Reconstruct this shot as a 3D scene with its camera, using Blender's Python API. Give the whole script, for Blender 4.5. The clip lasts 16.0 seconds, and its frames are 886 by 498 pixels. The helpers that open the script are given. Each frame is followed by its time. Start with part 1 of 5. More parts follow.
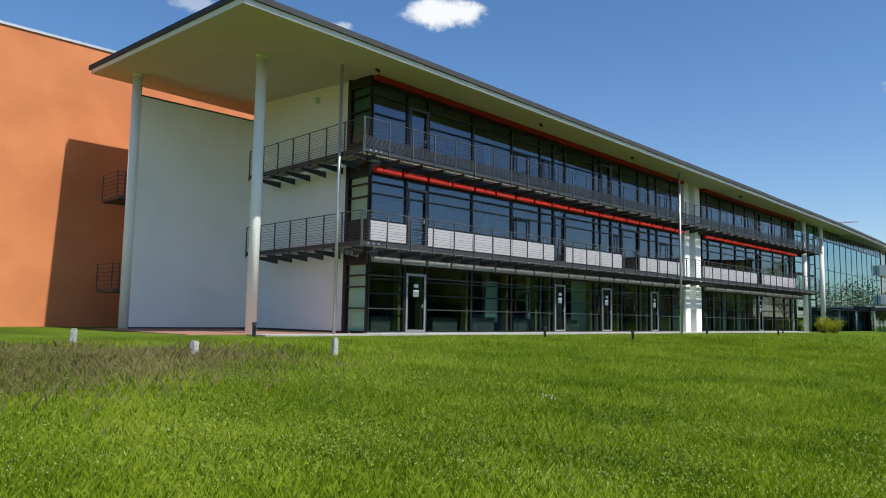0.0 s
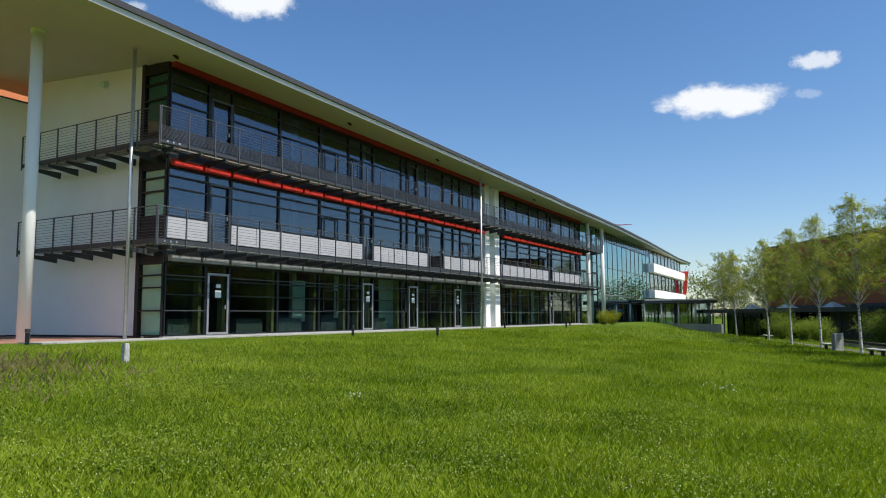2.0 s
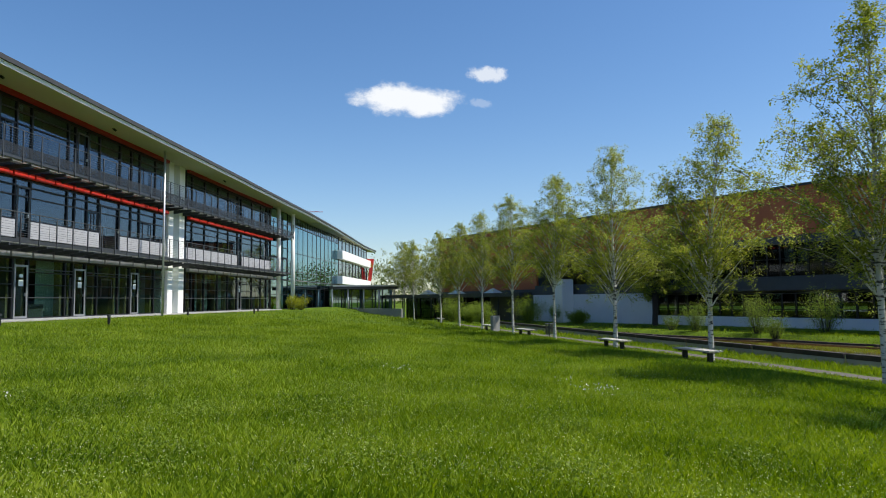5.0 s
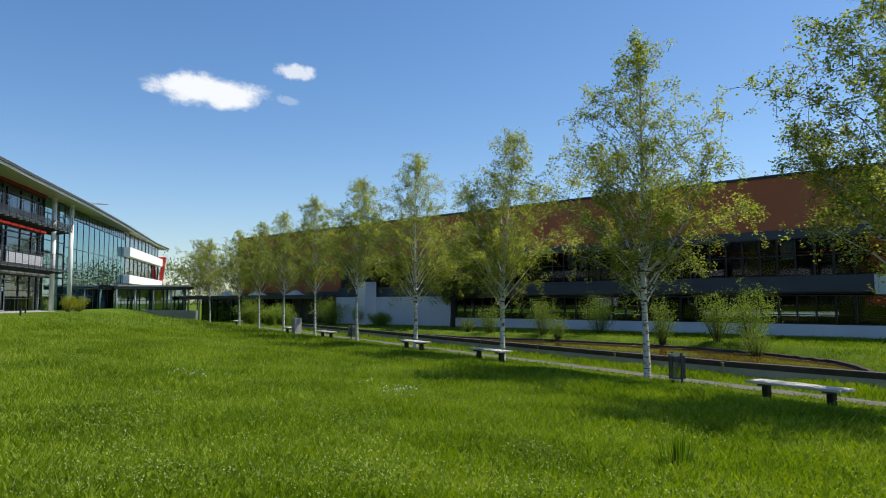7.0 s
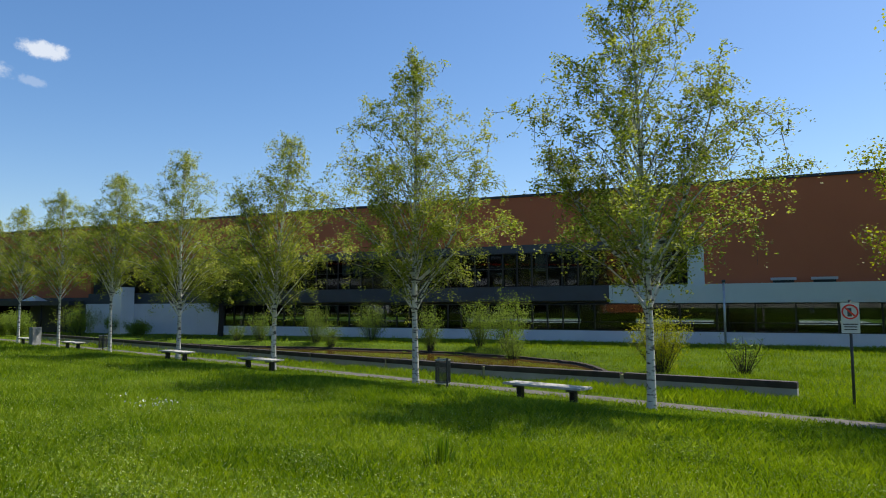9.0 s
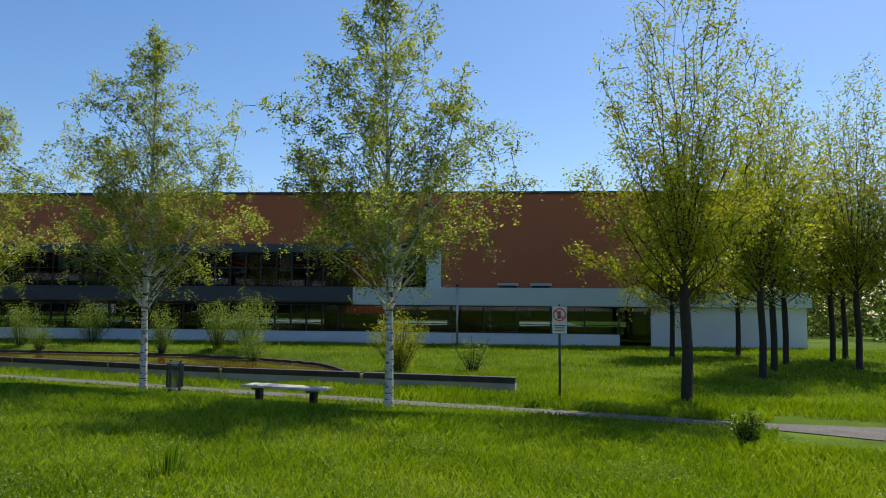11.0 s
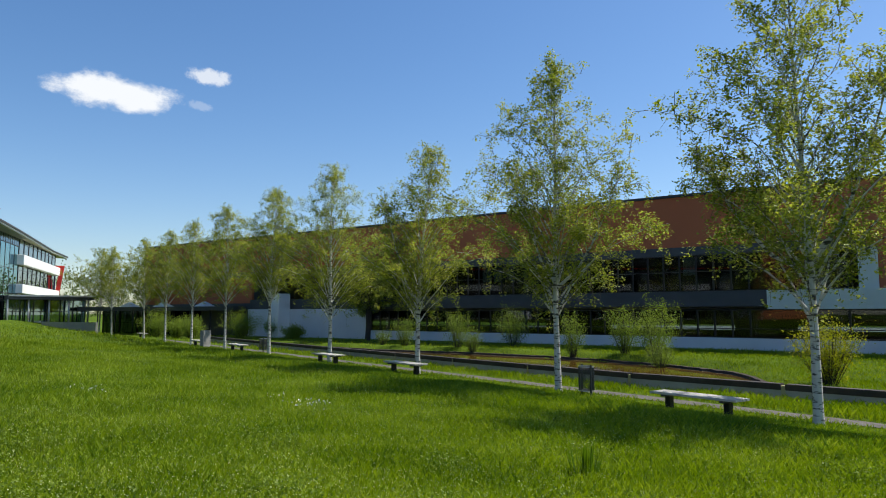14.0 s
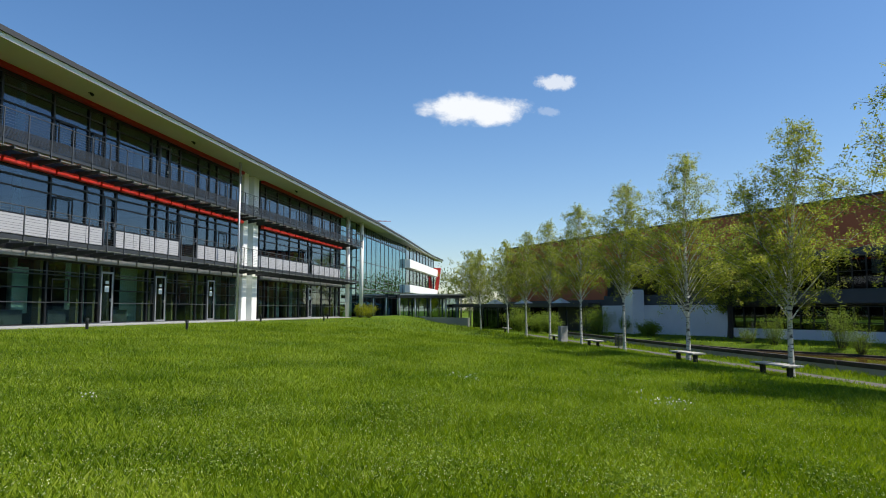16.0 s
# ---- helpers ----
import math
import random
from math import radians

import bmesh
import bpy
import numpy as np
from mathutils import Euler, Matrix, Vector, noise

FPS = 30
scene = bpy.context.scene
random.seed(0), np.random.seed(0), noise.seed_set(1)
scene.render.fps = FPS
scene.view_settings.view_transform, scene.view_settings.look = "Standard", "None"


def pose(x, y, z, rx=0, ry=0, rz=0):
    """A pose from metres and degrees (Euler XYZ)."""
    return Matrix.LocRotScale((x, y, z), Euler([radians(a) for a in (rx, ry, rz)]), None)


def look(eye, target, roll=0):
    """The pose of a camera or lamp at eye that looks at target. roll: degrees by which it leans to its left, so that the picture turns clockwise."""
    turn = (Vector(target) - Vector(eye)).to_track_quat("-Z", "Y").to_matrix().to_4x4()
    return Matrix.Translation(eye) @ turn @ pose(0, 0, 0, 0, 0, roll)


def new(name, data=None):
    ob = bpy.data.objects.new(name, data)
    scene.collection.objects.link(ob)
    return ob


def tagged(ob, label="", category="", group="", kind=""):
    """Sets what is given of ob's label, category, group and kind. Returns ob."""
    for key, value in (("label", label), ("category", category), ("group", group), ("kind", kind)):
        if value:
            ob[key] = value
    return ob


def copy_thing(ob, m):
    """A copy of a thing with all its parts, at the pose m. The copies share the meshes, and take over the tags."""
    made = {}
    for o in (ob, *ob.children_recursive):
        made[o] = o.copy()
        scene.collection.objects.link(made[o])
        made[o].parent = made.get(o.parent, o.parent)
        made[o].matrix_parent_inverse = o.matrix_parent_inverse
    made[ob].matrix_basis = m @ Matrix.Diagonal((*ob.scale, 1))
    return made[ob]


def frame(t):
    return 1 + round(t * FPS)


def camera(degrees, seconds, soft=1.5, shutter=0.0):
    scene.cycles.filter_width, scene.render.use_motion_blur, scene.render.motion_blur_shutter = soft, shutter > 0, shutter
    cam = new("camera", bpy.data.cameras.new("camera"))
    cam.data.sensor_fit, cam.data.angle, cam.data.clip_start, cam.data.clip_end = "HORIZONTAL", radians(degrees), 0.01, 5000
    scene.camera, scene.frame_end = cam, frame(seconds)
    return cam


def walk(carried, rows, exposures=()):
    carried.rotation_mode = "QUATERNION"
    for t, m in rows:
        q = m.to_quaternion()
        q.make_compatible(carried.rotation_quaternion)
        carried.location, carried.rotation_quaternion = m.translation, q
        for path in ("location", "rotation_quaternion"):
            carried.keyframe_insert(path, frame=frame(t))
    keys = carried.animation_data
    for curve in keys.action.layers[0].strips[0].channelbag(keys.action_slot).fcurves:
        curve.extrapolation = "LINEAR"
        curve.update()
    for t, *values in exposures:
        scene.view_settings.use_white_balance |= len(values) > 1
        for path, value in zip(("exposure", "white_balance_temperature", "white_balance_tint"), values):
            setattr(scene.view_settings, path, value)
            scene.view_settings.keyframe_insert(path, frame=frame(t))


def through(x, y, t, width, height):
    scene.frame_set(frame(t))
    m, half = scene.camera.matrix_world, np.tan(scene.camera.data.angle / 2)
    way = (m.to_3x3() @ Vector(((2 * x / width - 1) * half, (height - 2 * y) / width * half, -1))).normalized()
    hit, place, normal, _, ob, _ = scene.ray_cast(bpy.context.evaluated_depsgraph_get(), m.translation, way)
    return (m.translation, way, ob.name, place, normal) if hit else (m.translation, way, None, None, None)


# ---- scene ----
cam = camera(64.52, 16.0, soft=1.0)
PATH = [
    (0.0, pose(0, 0, 1.6, 95.58, -0.95, -44.58)),
    (0.5, pose(0, 0, 1.6, 95.34, -0.46, -48.70)),
    (1.0, pose(0, 0, 1.6, 95.05, -0.35, -52.21)),
    (1.5, pose(0, 0, 1.6, 95.32, 0.02, -55.94)),
    (2.0, pose(0, 0, 1.6, 95.56, 0.38, -60.08)),
    (2.5, pose(0, 0, 1.6, 95.57, 0.56, -64.44)),
    (3.0, pose(0, 0, 1.6, 95.28, 0.82, -68.67)),
    (3.5, pose(0, 0, 1.6, 94.80, 0.78, -72.86)),
    (4.0, pose(0, 0, 1.6, 94.13, 0.80, -76.94)),
    (4.2, pose(0, 0, 1.6, 93.97, 0.66, -78.58)),
    (6.3, pose(0, 0, 1.6, 94.55, 0.53, -94.83)),
    (6.5, pose(0, 0, 1.6, 94.38, 0.28, -96.34)),
    (7.0, pose(0, 0, 1.6, 94.24, 0.23, -100.93)),
    (7.5, pose(0, 0, 1.6, 94.32, 0.16, -105.32)),
    (8.0, pose(0, 0, 1.6, 94.50, 0.25, -110.40)),
    (8.5, pose(0, 0, 1.6, 94.68, 0.13, -114.63)),
    (9.0, pose(0, 0, 1.6, 94.80, 0.11, -119.20)),
    (9.5, pose(0, 0, 1.6, 94.55, -0.03, -124.76)),
    (10.0, pose(0, 0, 1.6, 95.01, -0.18, -129.30)),
    (10.2, pose(0, 0, 1.6, 94.98, -0.28, -130.93)),
    (10.6, pose(0, 0, 1.6, 94.97, -0.35, -135.17)),
    (11.0, pose(0, 0, 1.6, 94.93, -0.50, -139.82)),
    (11.4, pose(0, 0, 1.6, 94.88, -0.69, -143.31)),
    (11.8, pose(0, 0, 1.6, 94.83, -0.85, -144.08)),
    (12.1, pose(0, 0, 1.6, 94.81, -0.93, -141.93)),
    (12.3, pose(0, 0, 1.6, 94.81, -0.95, -138.84)),
    (12.5, pose(0, 0, 1.6, 94.97, -0.50, -135.00)),
    (13.0, pose(0, 0, 1.6, 94.97, 0.02, -125.84)),
    (13.5, pose(0, 0, 1.6, 95.17, 0.46, -116.73)),
    (14.0, pose(0, 0, 1.6, 95.26, -0.03, -107.78)),
    (14.5, pose(0, 0, 1.6, 94.91, -0.16, -99.68)),
    (15.0, pose(0, 0, 1.6, 94.73, -0.26, -92.80)),
    (15.5, pose(0, 0, 1.6, 94.77, -0.09, -85.99)),
    (16.0, pose(0, 0, 1.6, 94.95, 0.00, -79.57)),
]
walk(cam, PATH)

# ---- sky and sun ----
world = bpy.data.worlds.new("sky")
scene.world = world
world.use_nodes = True
wn, wl = world.node_tree.nodes, world.node_tree.links
sky = wn.new("ShaderNodeTexSky")
sky.sky_type = "NISHITA"
sky.sun_disc = False
SUN_EL = math.atan2(1.48, 1.002)
sky.sun_elevation = SUN_EL
sky.sun_rotation = math.pi - 0.067
sky.air_density, sky.dust_density, sky.ozone_density = 1.0, 0.55, 1.6
wn["Background"].inputs["Strength"].default_value = 0.12
deep = wn.new("ShaderNodeHueSaturation")
deep.inputs["Saturation"].default_value = 1.2
tone = wn.new("ShaderNodeMix")
tone.data_type, tone.blend_type = "RGBA", "MULTIPLY"
tone.inputs[0].default_value, tone.inputs[7].default_value = 1.0, (0.98, 1.0, 1.06, 1)
wl.new(sky.outputs["Color"], tone.inputs[6])
wl.new(tone.outputs[2], deep.inputs["Color"])
wl.new(deep.outputs["Color"], wn["Background"].inputs["Color"])
sun = new("sun", bpy.data.lights.new("sun", "SUN"))
sun.data.energy, sun.data.angle, sun.data.color = 5.0, radians(0.53), (1.0, 0.95, 0.86)
sun.matrix_world = look((6.7, -100, 148), (0, 0, 0))
scene.view_settings.exposure = 0.18


# ---- materials ----
def material(name, color, rough=0.6, metal=0.0, var=0.12, scale=6.0, bump=0.0, fine=60.0, hue=None, spec=0.5):
    """A surface with mottling at two scales, and fine relief."""
    m = bpy.data.materials.new(name)
    m.use_nodes = True
    n, l = m.node_tree.nodes, m.node_tree.links
    b = n["Principled BSDF"]
    b.inputs["Roughness"].default_value, b.inputs["Metallic"].default_value = rough, metal
    b.inputs["Specular IOR Level"].default_value = spec
    co = n.new("ShaderNodeTexCoord")
    big, small = n.new("ShaderNodeTexNoise"), n.new("ShaderNodeTexNoise")
    for t, sc in ((big, scale), (small, fine)):
        t.inputs["Scale"].default_value, t.inputs["Detail"].default_value = sc, 4
        l.new(co.outputs["Object"], t.inputs["Vector"])
    mix = n.new("ShaderNodeMix")
    mix.data_type = "RGBA"
    lo = [max(0, c * (1 - var)) for c in color]
    hi = [min(1, c * (1 + var)) for c in (hue or color)]
    mix.inputs[6].default_value, mix.inputs[7].default_value = (*lo, 1), (*hi, 1)
    add = n.new("ShaderNodeMath")
    add.operation = "MULTIPLY_ADD"
    add.inputs[1].default_value = 0.4
    sub = n.new("ShaderNodeMath")
    sub.operation = "MULTIPLY_ADD"
    sub.inputs[1].default_value, sub.inputs[2].default_value = 1.8, -0.6
    l.new(big.outputs["Fac"], sub.inputs[0])
    l.new(small.outputs["Fac"], add.inputs[0])
    l.new(sub.outputs[0], add.inputs[2])
    l.new(add.outputs[0], mix.inputs[0])
    l.new(mix.outputs[2], b.inputs["Base Color"])
    if bump:
        bp = n.new("ShaderNodeBump")
        bp.inputs["Strength"].default_value, bp.inputs["Distance"].default_value = bump, 0.02
        l.new(small.outputs["Fac"], bp.inputs["Height"])
        l.new(bp.outputs["Normal"], b.inputs["Normal"])
    return m


def glass_material(name, tint, mirror=0.06, gloss=(0.9, 0.95, 1)):
    """Coated pane: tinted see-through, with mirror gloss that grows at a slant."""
    m = bpy.data.materials.new(name)
    m.use_nodes = True
    n, l = m.node_tree.nodes, m.node_tree.links
    n.remove(n["Principled BSDF"])
    tr, gl, mx, lw = (n.new("ShaderNodeBsdfTransparent"), n.new("ShaderNodeBsdfGlossy"), n.new("ShaderNodeMixShader"), n.new("ShaderNodeLayerWeight"))
    tr.inputs["Color"].default_value = (*tint, 1)
    gl.inputs["Color"].default_value = (*gloss, 1)
    gl.inputs["Roughness"].default_value = 0.01
    lw.inputs["Blend"].default_value = 0.5
    pw, ma = n.new("ShaderNodeMath"), n.new("ShaderNodeMath")
    pw.operation, pw.inputs[1].default_value = "POWER", 4.5
    ma.operation, ma.inputs[1].default_value, ma.inputs[2].default_value = "MULTIPLY_ADD", 0.9 - mirror, mirror
    l.new(lw.outputs["Facing"], pw.inputs[0])
    l.new(pw.outputs[0], ma.inputs[0])
    l.new(ma.outputs[0], mx.inputs[0])
    l.new(tr.outputs[0], mx.inputs[1])
    l.new(gl.outputs[0], mx.inputs[2])
    l.new(mx.outputs[0], n["Material Output"].inputs["Surface"])
    return m


WHITE = material("white_render", (0.84, 0.83, 0.80), 0.85, var=0.06, scale=0.5, bump=0.15, fine=40)
SOFFIT = material("soffit_plaster", (0.50, 0.475, 0.36), 0.8, var=0.05, scale=0.4)
ORANGE = material("orange_render", (0.53, 0.172, 0.060), 0.9, var=0.16, scale=0.35, bump=0.25, fine=25, hue=(0.59, 0.212, 0.085))
BROWN = material("brown_render", (0.43, 0.125, 0.053), 0.9, var=0.10, scale=0.3, bump=0.2, fine=25)
FRAME = material("dark_metal_frame", (0.013, 0.014, 0.016), 0.45, 0.3, var=0.2, scale=3)
STEEL = material("grey_painted_steel", (0.055, 0.058, 0.063), 0.5, 0.3, var=0.2, scale=3)
GALV = material("galvanised_steel", (0.50, 0.51, 0.52), 0.42, 0.6, var=0.15, scale=5)
RAIL = material("dull_steel_rail", (0.10, 0.104, 0.11), 0.5, 0.5, var=0.15, scale=5)
BOXGREY = material("grey_blind_box_metal", (0.33, 0.32, 0.34), 0.5, 0.2, var=0.1, scale=3)
ALU = material("aluminium_frame", (0.34, 0.35, 0.37), 0.4, 0.5, var=0.1, scale=4)
PANEL = material("white_metal_panel", (0.42, 0.42, 0.435), 0.5, 0.0, var=0.05, scale=1.5)
# The blind boxes' red, darkened to paint in the shade under the soffit.
SHADE_TONED_RED = material("crimson_eaves_metal", (0.38, 0.018, 0.016), 0.5, var=0.12, scale=1.2)
RED = material("red_painted_metal", (0.70, 0.035, 0.02), 0.45, var=0.1, scale=1.2)
ROOFTOP = material("roof_membrane", (0.045, 0.048, 0.055), 0.9, var=0.2, scale=1)
FASCIA = material("pale_fascia", (0.70, 0.70, 0.68), 0.6, var=0.06, scale=1)
CONCRETE = material("concrete", (0.36, 0.35, 0.33), 0.9, var=0.2, scale=1.5, bump=0.3, fine=30)
GRANITE = material("granite", (0.27, 0.265, 0.255), 0.8, var=0.3, scale=12, bump=0.5, fine=90)
PALE_GRANITE = material("pale_rough_granite", (0.44, 0.43, 0.41), 0.85, var=0.45, scale=14, bump=0.7, fine=70)
# Room shade is put into this plaster colour, so the glass reads dark.
DIM_INTERIOR = material("interior_plaster", (0.11, 0.114, 0.118), 0.9, var=0.1, scale=0.6)
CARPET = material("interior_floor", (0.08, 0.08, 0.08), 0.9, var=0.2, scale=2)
GLASS = glass_material("window_glass", (0.42, 0.54, 0.61), 0.11, (0.80, 0.89, 1))
SHOP_GLASS = glass_material("ground_floor_glass", (0.66, 0.76, 0.72), 0.05)
FAR_GLASS = glass_material("far_glass", (0.40, 0.46, 0.46), 0.045)
WALK_GLASS = glass_material("walkway_glass", (0.16, 0.20, 0.19), 0.05)
CLEAR = glass_material("clear_glass", (0.80, 0.92, 0.87), 0.02)
HALL_GLASS = glass_material("hall_glass", (0.14, 0.25, 0.29), 0.5, (0.58, 0.82, 0.90))
DIM_GLASS = glass_material("dim_glass", (0.50, 0.62, 0.57), 0.02)
END_GLASS = glass_material("end_glass", (0.14, 0.22, 0.27), 0.3)
GRASS_SOIL = material("grass_soil", (0.055, 0.098, 0.008), 0.95, var=0.35, scale=0.6, bump=0.6, fine=35, hue=(0.085, 0.13, 0.012), spec=0.05)
WATER = material("pond_water", (0.085, 0.052, 0.010), 0.06, var=0.35, scale=0.8, spec=0.08)
GRAVEL = material("gravel_path", (0.115, 0.104, 0.09), 0.95, var=0.3, scale=3, bump=0.6, fine=70)
HEDGE_GAP = material("weathered_stone_joint", (0.40, 0.36, 0.20), 0.9, var=0.2, scale=4)
DARKCAP = material("dark_stained_coping", (0.020, 0.019, 0.019), 0.8, var=0.4, scale=2.5, hue=(0.045, 0.034, 0.031))
TEAK = material("grey_weathered_boards", (0.50, 0.47, 0.42), 0.8, var=0.2, scale=5, bump=0.3)
SLAT = material("dark_grey_slats", (0.028, 0.030, 0.034), 0.6, 0.1, var=0.2, scale=2)
SPANDREL = material("dark_spandrel", (0.045, 0.05, 0.06), 0.5, var=0.15, scale=1)
SILVER = material("pale_grey_band", (0.55, 0.60, 0.57), 0.6, var=0.05, scale=0.7)
PALEWALL = material("bluish_white_plinth", (0.66, 0.68, 0.72), 0.85, var=0.07, scale=0.6, bump=0.2)
CURTAIN = material("pale_green_curtain", (0.60, 0.74, 0.69), 0.9, var=0.08, scale=5)
PAPER = material("paper_notice", (0.75, 0.78, 0.76), 0.8, var=0.05, scale=8)
SIGNWHITE = material("sign_white", (0.60, 0.62, 0.62), 0.5, var=0.05, scale=6)
INK = material("sign_ink", (0.06, 0.06, 0.06), 0.6, var=0.05, scale=6)
OCHRE = material("ochre_fin", (0.26, 0.20, 0.09), 0.7, var=0.15, scale=3)
BLUE = material("dark_blue_panel", (0.03, 0.045, 0.16), 0.5, var=0.1, scale=1)
BRICK = material("red_paving", (0.30, 0.16, 0.11), 0.9, var=0.25, scale=6, bump=0.4)
MUD = material("wet_bank_soil", (0.034, 0.024, 0.014), 0.9, var=0.4, scale=4, bump=0.8, fine=20)


def leaf_material(name, colors, through=0.45, rough=0.5):
    """Thin foliage that lets light through; each leaf has its own shade."""
    m = bpy.data.materials.new(name)
    m.use_nodes = True
    n, l = m.node_tree.nodes, m.node_tree.links
    b = n["Principled BSDF"]
    b.inputs["Roughness"].default_value = rough
    b.inputs["Specular IOR Level"].default_value = 0.2
    geo, ramp = n.new("ShaderNodeNewGeometry"), n.new("ShaderNodeValToRGB")
    co, big = n.new("ShaderNodeTexCoord"), n.new("ShaderNodeTexNoise")
    big.inputs["Scale"].default_value = 0.45
    l.new(co.outputs["Object"], big.inputs["Vector"])
    ma = n.new("ShaderNodeMath")
    ma.operation = "MULTIPLY_ADD"
    ma.inputs[1].default_value = 0.6
    mb = n.new("ShaderNodeMath")
    mb.operation = "MULTIPLY_ADD"
    mb.inputs[1].default_value, mb.inputs[2].default_value = 1.4, -0.5
    l.new(big.outputs["Fac"], mb.inputs[0])
    l.new(geo.outputs["Random Per Island"], ma.inputs[0])
    l.new(mb.outputs[0], ma.inputs[2])
    l.new(ma.outputs[0], ramp.inputs[0])
    e = ramp.color_ramp.elements
    for k in range(len(colors) - 2):
        e.new((k + 1) / (len(colors) - 1))
    for k, c in enumerate(colors):
        e[k].position, e[k].color = k / (len(colors) - 1), (*c, 1)
    tr, mx = n.new("ShaderNodeBsdfTranslucent"), n.new("ShaderNodeMixShader")
    hs = n.new("ShaderNodeHueSaturation")
    hs.inputs["Value"].default_value, hs.inputs["Saturation"].default_value = 1.6, 1.1
    l.new(ramp.outputs[0], b.inputs["Base Color"])
    l.new(ramp.outputs[0], hs.inputs["Color"])
    l.new(hs.outputs[0], tr.inputs["Color"])
    mx.inputs[0].default_value = through
    l.new(b.outputs[0], mx.inputs[1])
    l.new(tr.outputs[0], mx.inputs[2])
    l.new(mx.outputs[0], n["Material Output"].inputs["Surface"])
    return m


BIRCH_LEAF = leaf_material("birch_leaves", [(0.060, 0.090, 0.014), (0.228, 0.262, 0.038), (0.50, 0.495, 0.11)], 0.46, 0.5)
FAR_LEAF = leaf_material("far_tree_leaves", [(0.035, 0.055, 0.012), (0.085, 0.12, 0.02), (0.16, 0.20, 0.04)], 0.35)
MAPLE_LEAF = leaf_material("young_maple_leaves", [(0.145, 0.160, 0.015), (0.262, 0.278, 0.028), (0.39, 0.375, 0.058)], 0.5)
SHRUB_LEAF = leaf_material("willow_shrub_leaves", [(0.10, 0.15, 0.02), (0.19, 0.26, 0.04), (0.28, 0.34, 0.07)], 0.45)
BLADE = leaf_material("grass_blades", [(0.074, 0.138, 0.006), (0.200, 0.280, 0.012), (0.335, 0.400, 0.05)], 0.32, 0.6)
WEED = leaf_material("weed_leaves", [(0.10, 0.160, 0.014), (0.25, 0.320, 0.045)], 0.4)
PETAL = material("white_petals", (0.60, 0.63, 0.30), 0.9, var=0.1, scale=9)
BLOSSOM = material("white_blossom", (0.80, 0.79, 0.70), 0.9, var=0.1, scale=9)
TWIG = material("brown_birch_twigs", (0.115, 0.085, 0.062), 0.8, var=0.3, scale=6)
DARKBARK = material("dark_bark", (0.036, 0.029, 0.023), 0.95, var=0.35, scale=9, bump=0.8, fine=40)


# ---- mesh helpers ----
def box(bm, x0, x1, y0, y1, z0, z1, m=None):
    r = bmesh.ops.create_cube(bm, size=1.0)["verts"]
    for v in r:
        v.co = Vector(((x0 + x1) / 2 + v.co.x * (x1 - x0), (y0 + y1) / 2 + v.co.y * (y1 - y0), (z0 + z1) / 2 + v.co.z * (z1 - z0)))
        if m:
            v.co = m @ v.co
    return r


def rod(bm, a, b, r0, r1=None, seg=12):
    a, b = Vector(a), Vector(b)
    r1 = r0 if r1 is None else r1
    q = (b - a).to_track_quat("Z", "Y").to_matrix().to_4x4()
    m = Matrix.Translation((a + b) / 2) @ q
    bmesh.ops.create_cone(bm, cap_ends=True, segments=seg, radius1=r0, radius2=r1, depth=(b - a).length, matrix=m)


def part(name, bm, mat, parent=None, label="", smooth=False):
    me = bpy.data.meshes.new(name)
    bm.to_mesh(me)
    bm.free()
    if smooth:
        for p in me.polygons:
            p.use_smooth = True
    me.materials.append(mat)
    ob = new(name, me)
    if parent:
        ob.parent = parent
    if label:
        ob["label"] = label
    return ob


def again(ob, m, parent=None):
    """Another object on the same mesh."""
    o = new(ob.name.split(".")[0], ob.data)
    o.parent = parent or ob.parent
    o.matrix_basis = m
    return o


def boxes(name, dims, mat, parent=None, label="", bevel=0.0, m=None):
    bm = bmesh.new()
    for d in dims:
        box(bm, *d, m=m)
    if bevel:
        bmesh.ops.bevel(bm, geom=bm.edges[:], offset=bevel, segments=2, affect="EDGES")
    return part(name, bm, mat, parent, label)


def rods(name, ends, r, mat, parent=None, label="", seg=8):
    bm = bmesh.new()
    for a, b in ends:
        rod(bm, a, b, r, seg=seg)
    return part(name, bm, mat, parent, label, smooth=seg > 8)


def thing(name, label, category, group="", kind="", at=None):
    e = new(name)
    if at:
        e.location = at
    return tagged(e, label, category, group, kind)


def raw(name, verts, faces, mat, parent=None, label=""):
    me = bpy.data.meshes.new(name)
    me.from_pydata(verts, [], faces)
    me.materials.append(mat)
    ob = new(name, me)
    if parent:
        ob.parent = parent
    if label:
        ob["label"] = label
    return ob


def frame_of(origin, u):
    """A frame with x along u, y to its left, at origin."""
    u = Vector((u[0], u[1], 0)).normalized()
    return Matrix(((u.x, -u.y, 0, origin[0]), (u.y, u.x, 0, origin[1]), (0, 0, 1, 0), (0, 0, 0, 1)))


# ---- the lie of the land ----
ROW_N = Vector((0.3007, -0.9537))     # across the birch row, away from the lawn
ROW_U = Vector((0.9537, 0.3007))      # along the birch row
ROW_D = 14.0
FACE_N = Vector((0.5592, -0.8290))    # towards the far building
FACE_U = Vector((0.8290, 0.5592))
FD = 42.2
BASE = 0.90
LOW = -0.58
POND = -0.86
BANK = ([9.8, 11.2, 12.7, 16.7, 21.4, 27.5, 34.3, 40, 60], [4.4, 6.5, 9.1, 13.1, 14.4, 14.6, 13.0, 10.4, 6.1])
WALL = ([5.4, 14, 20, 60], [4.1, 3.0, 2.85, 2.85])


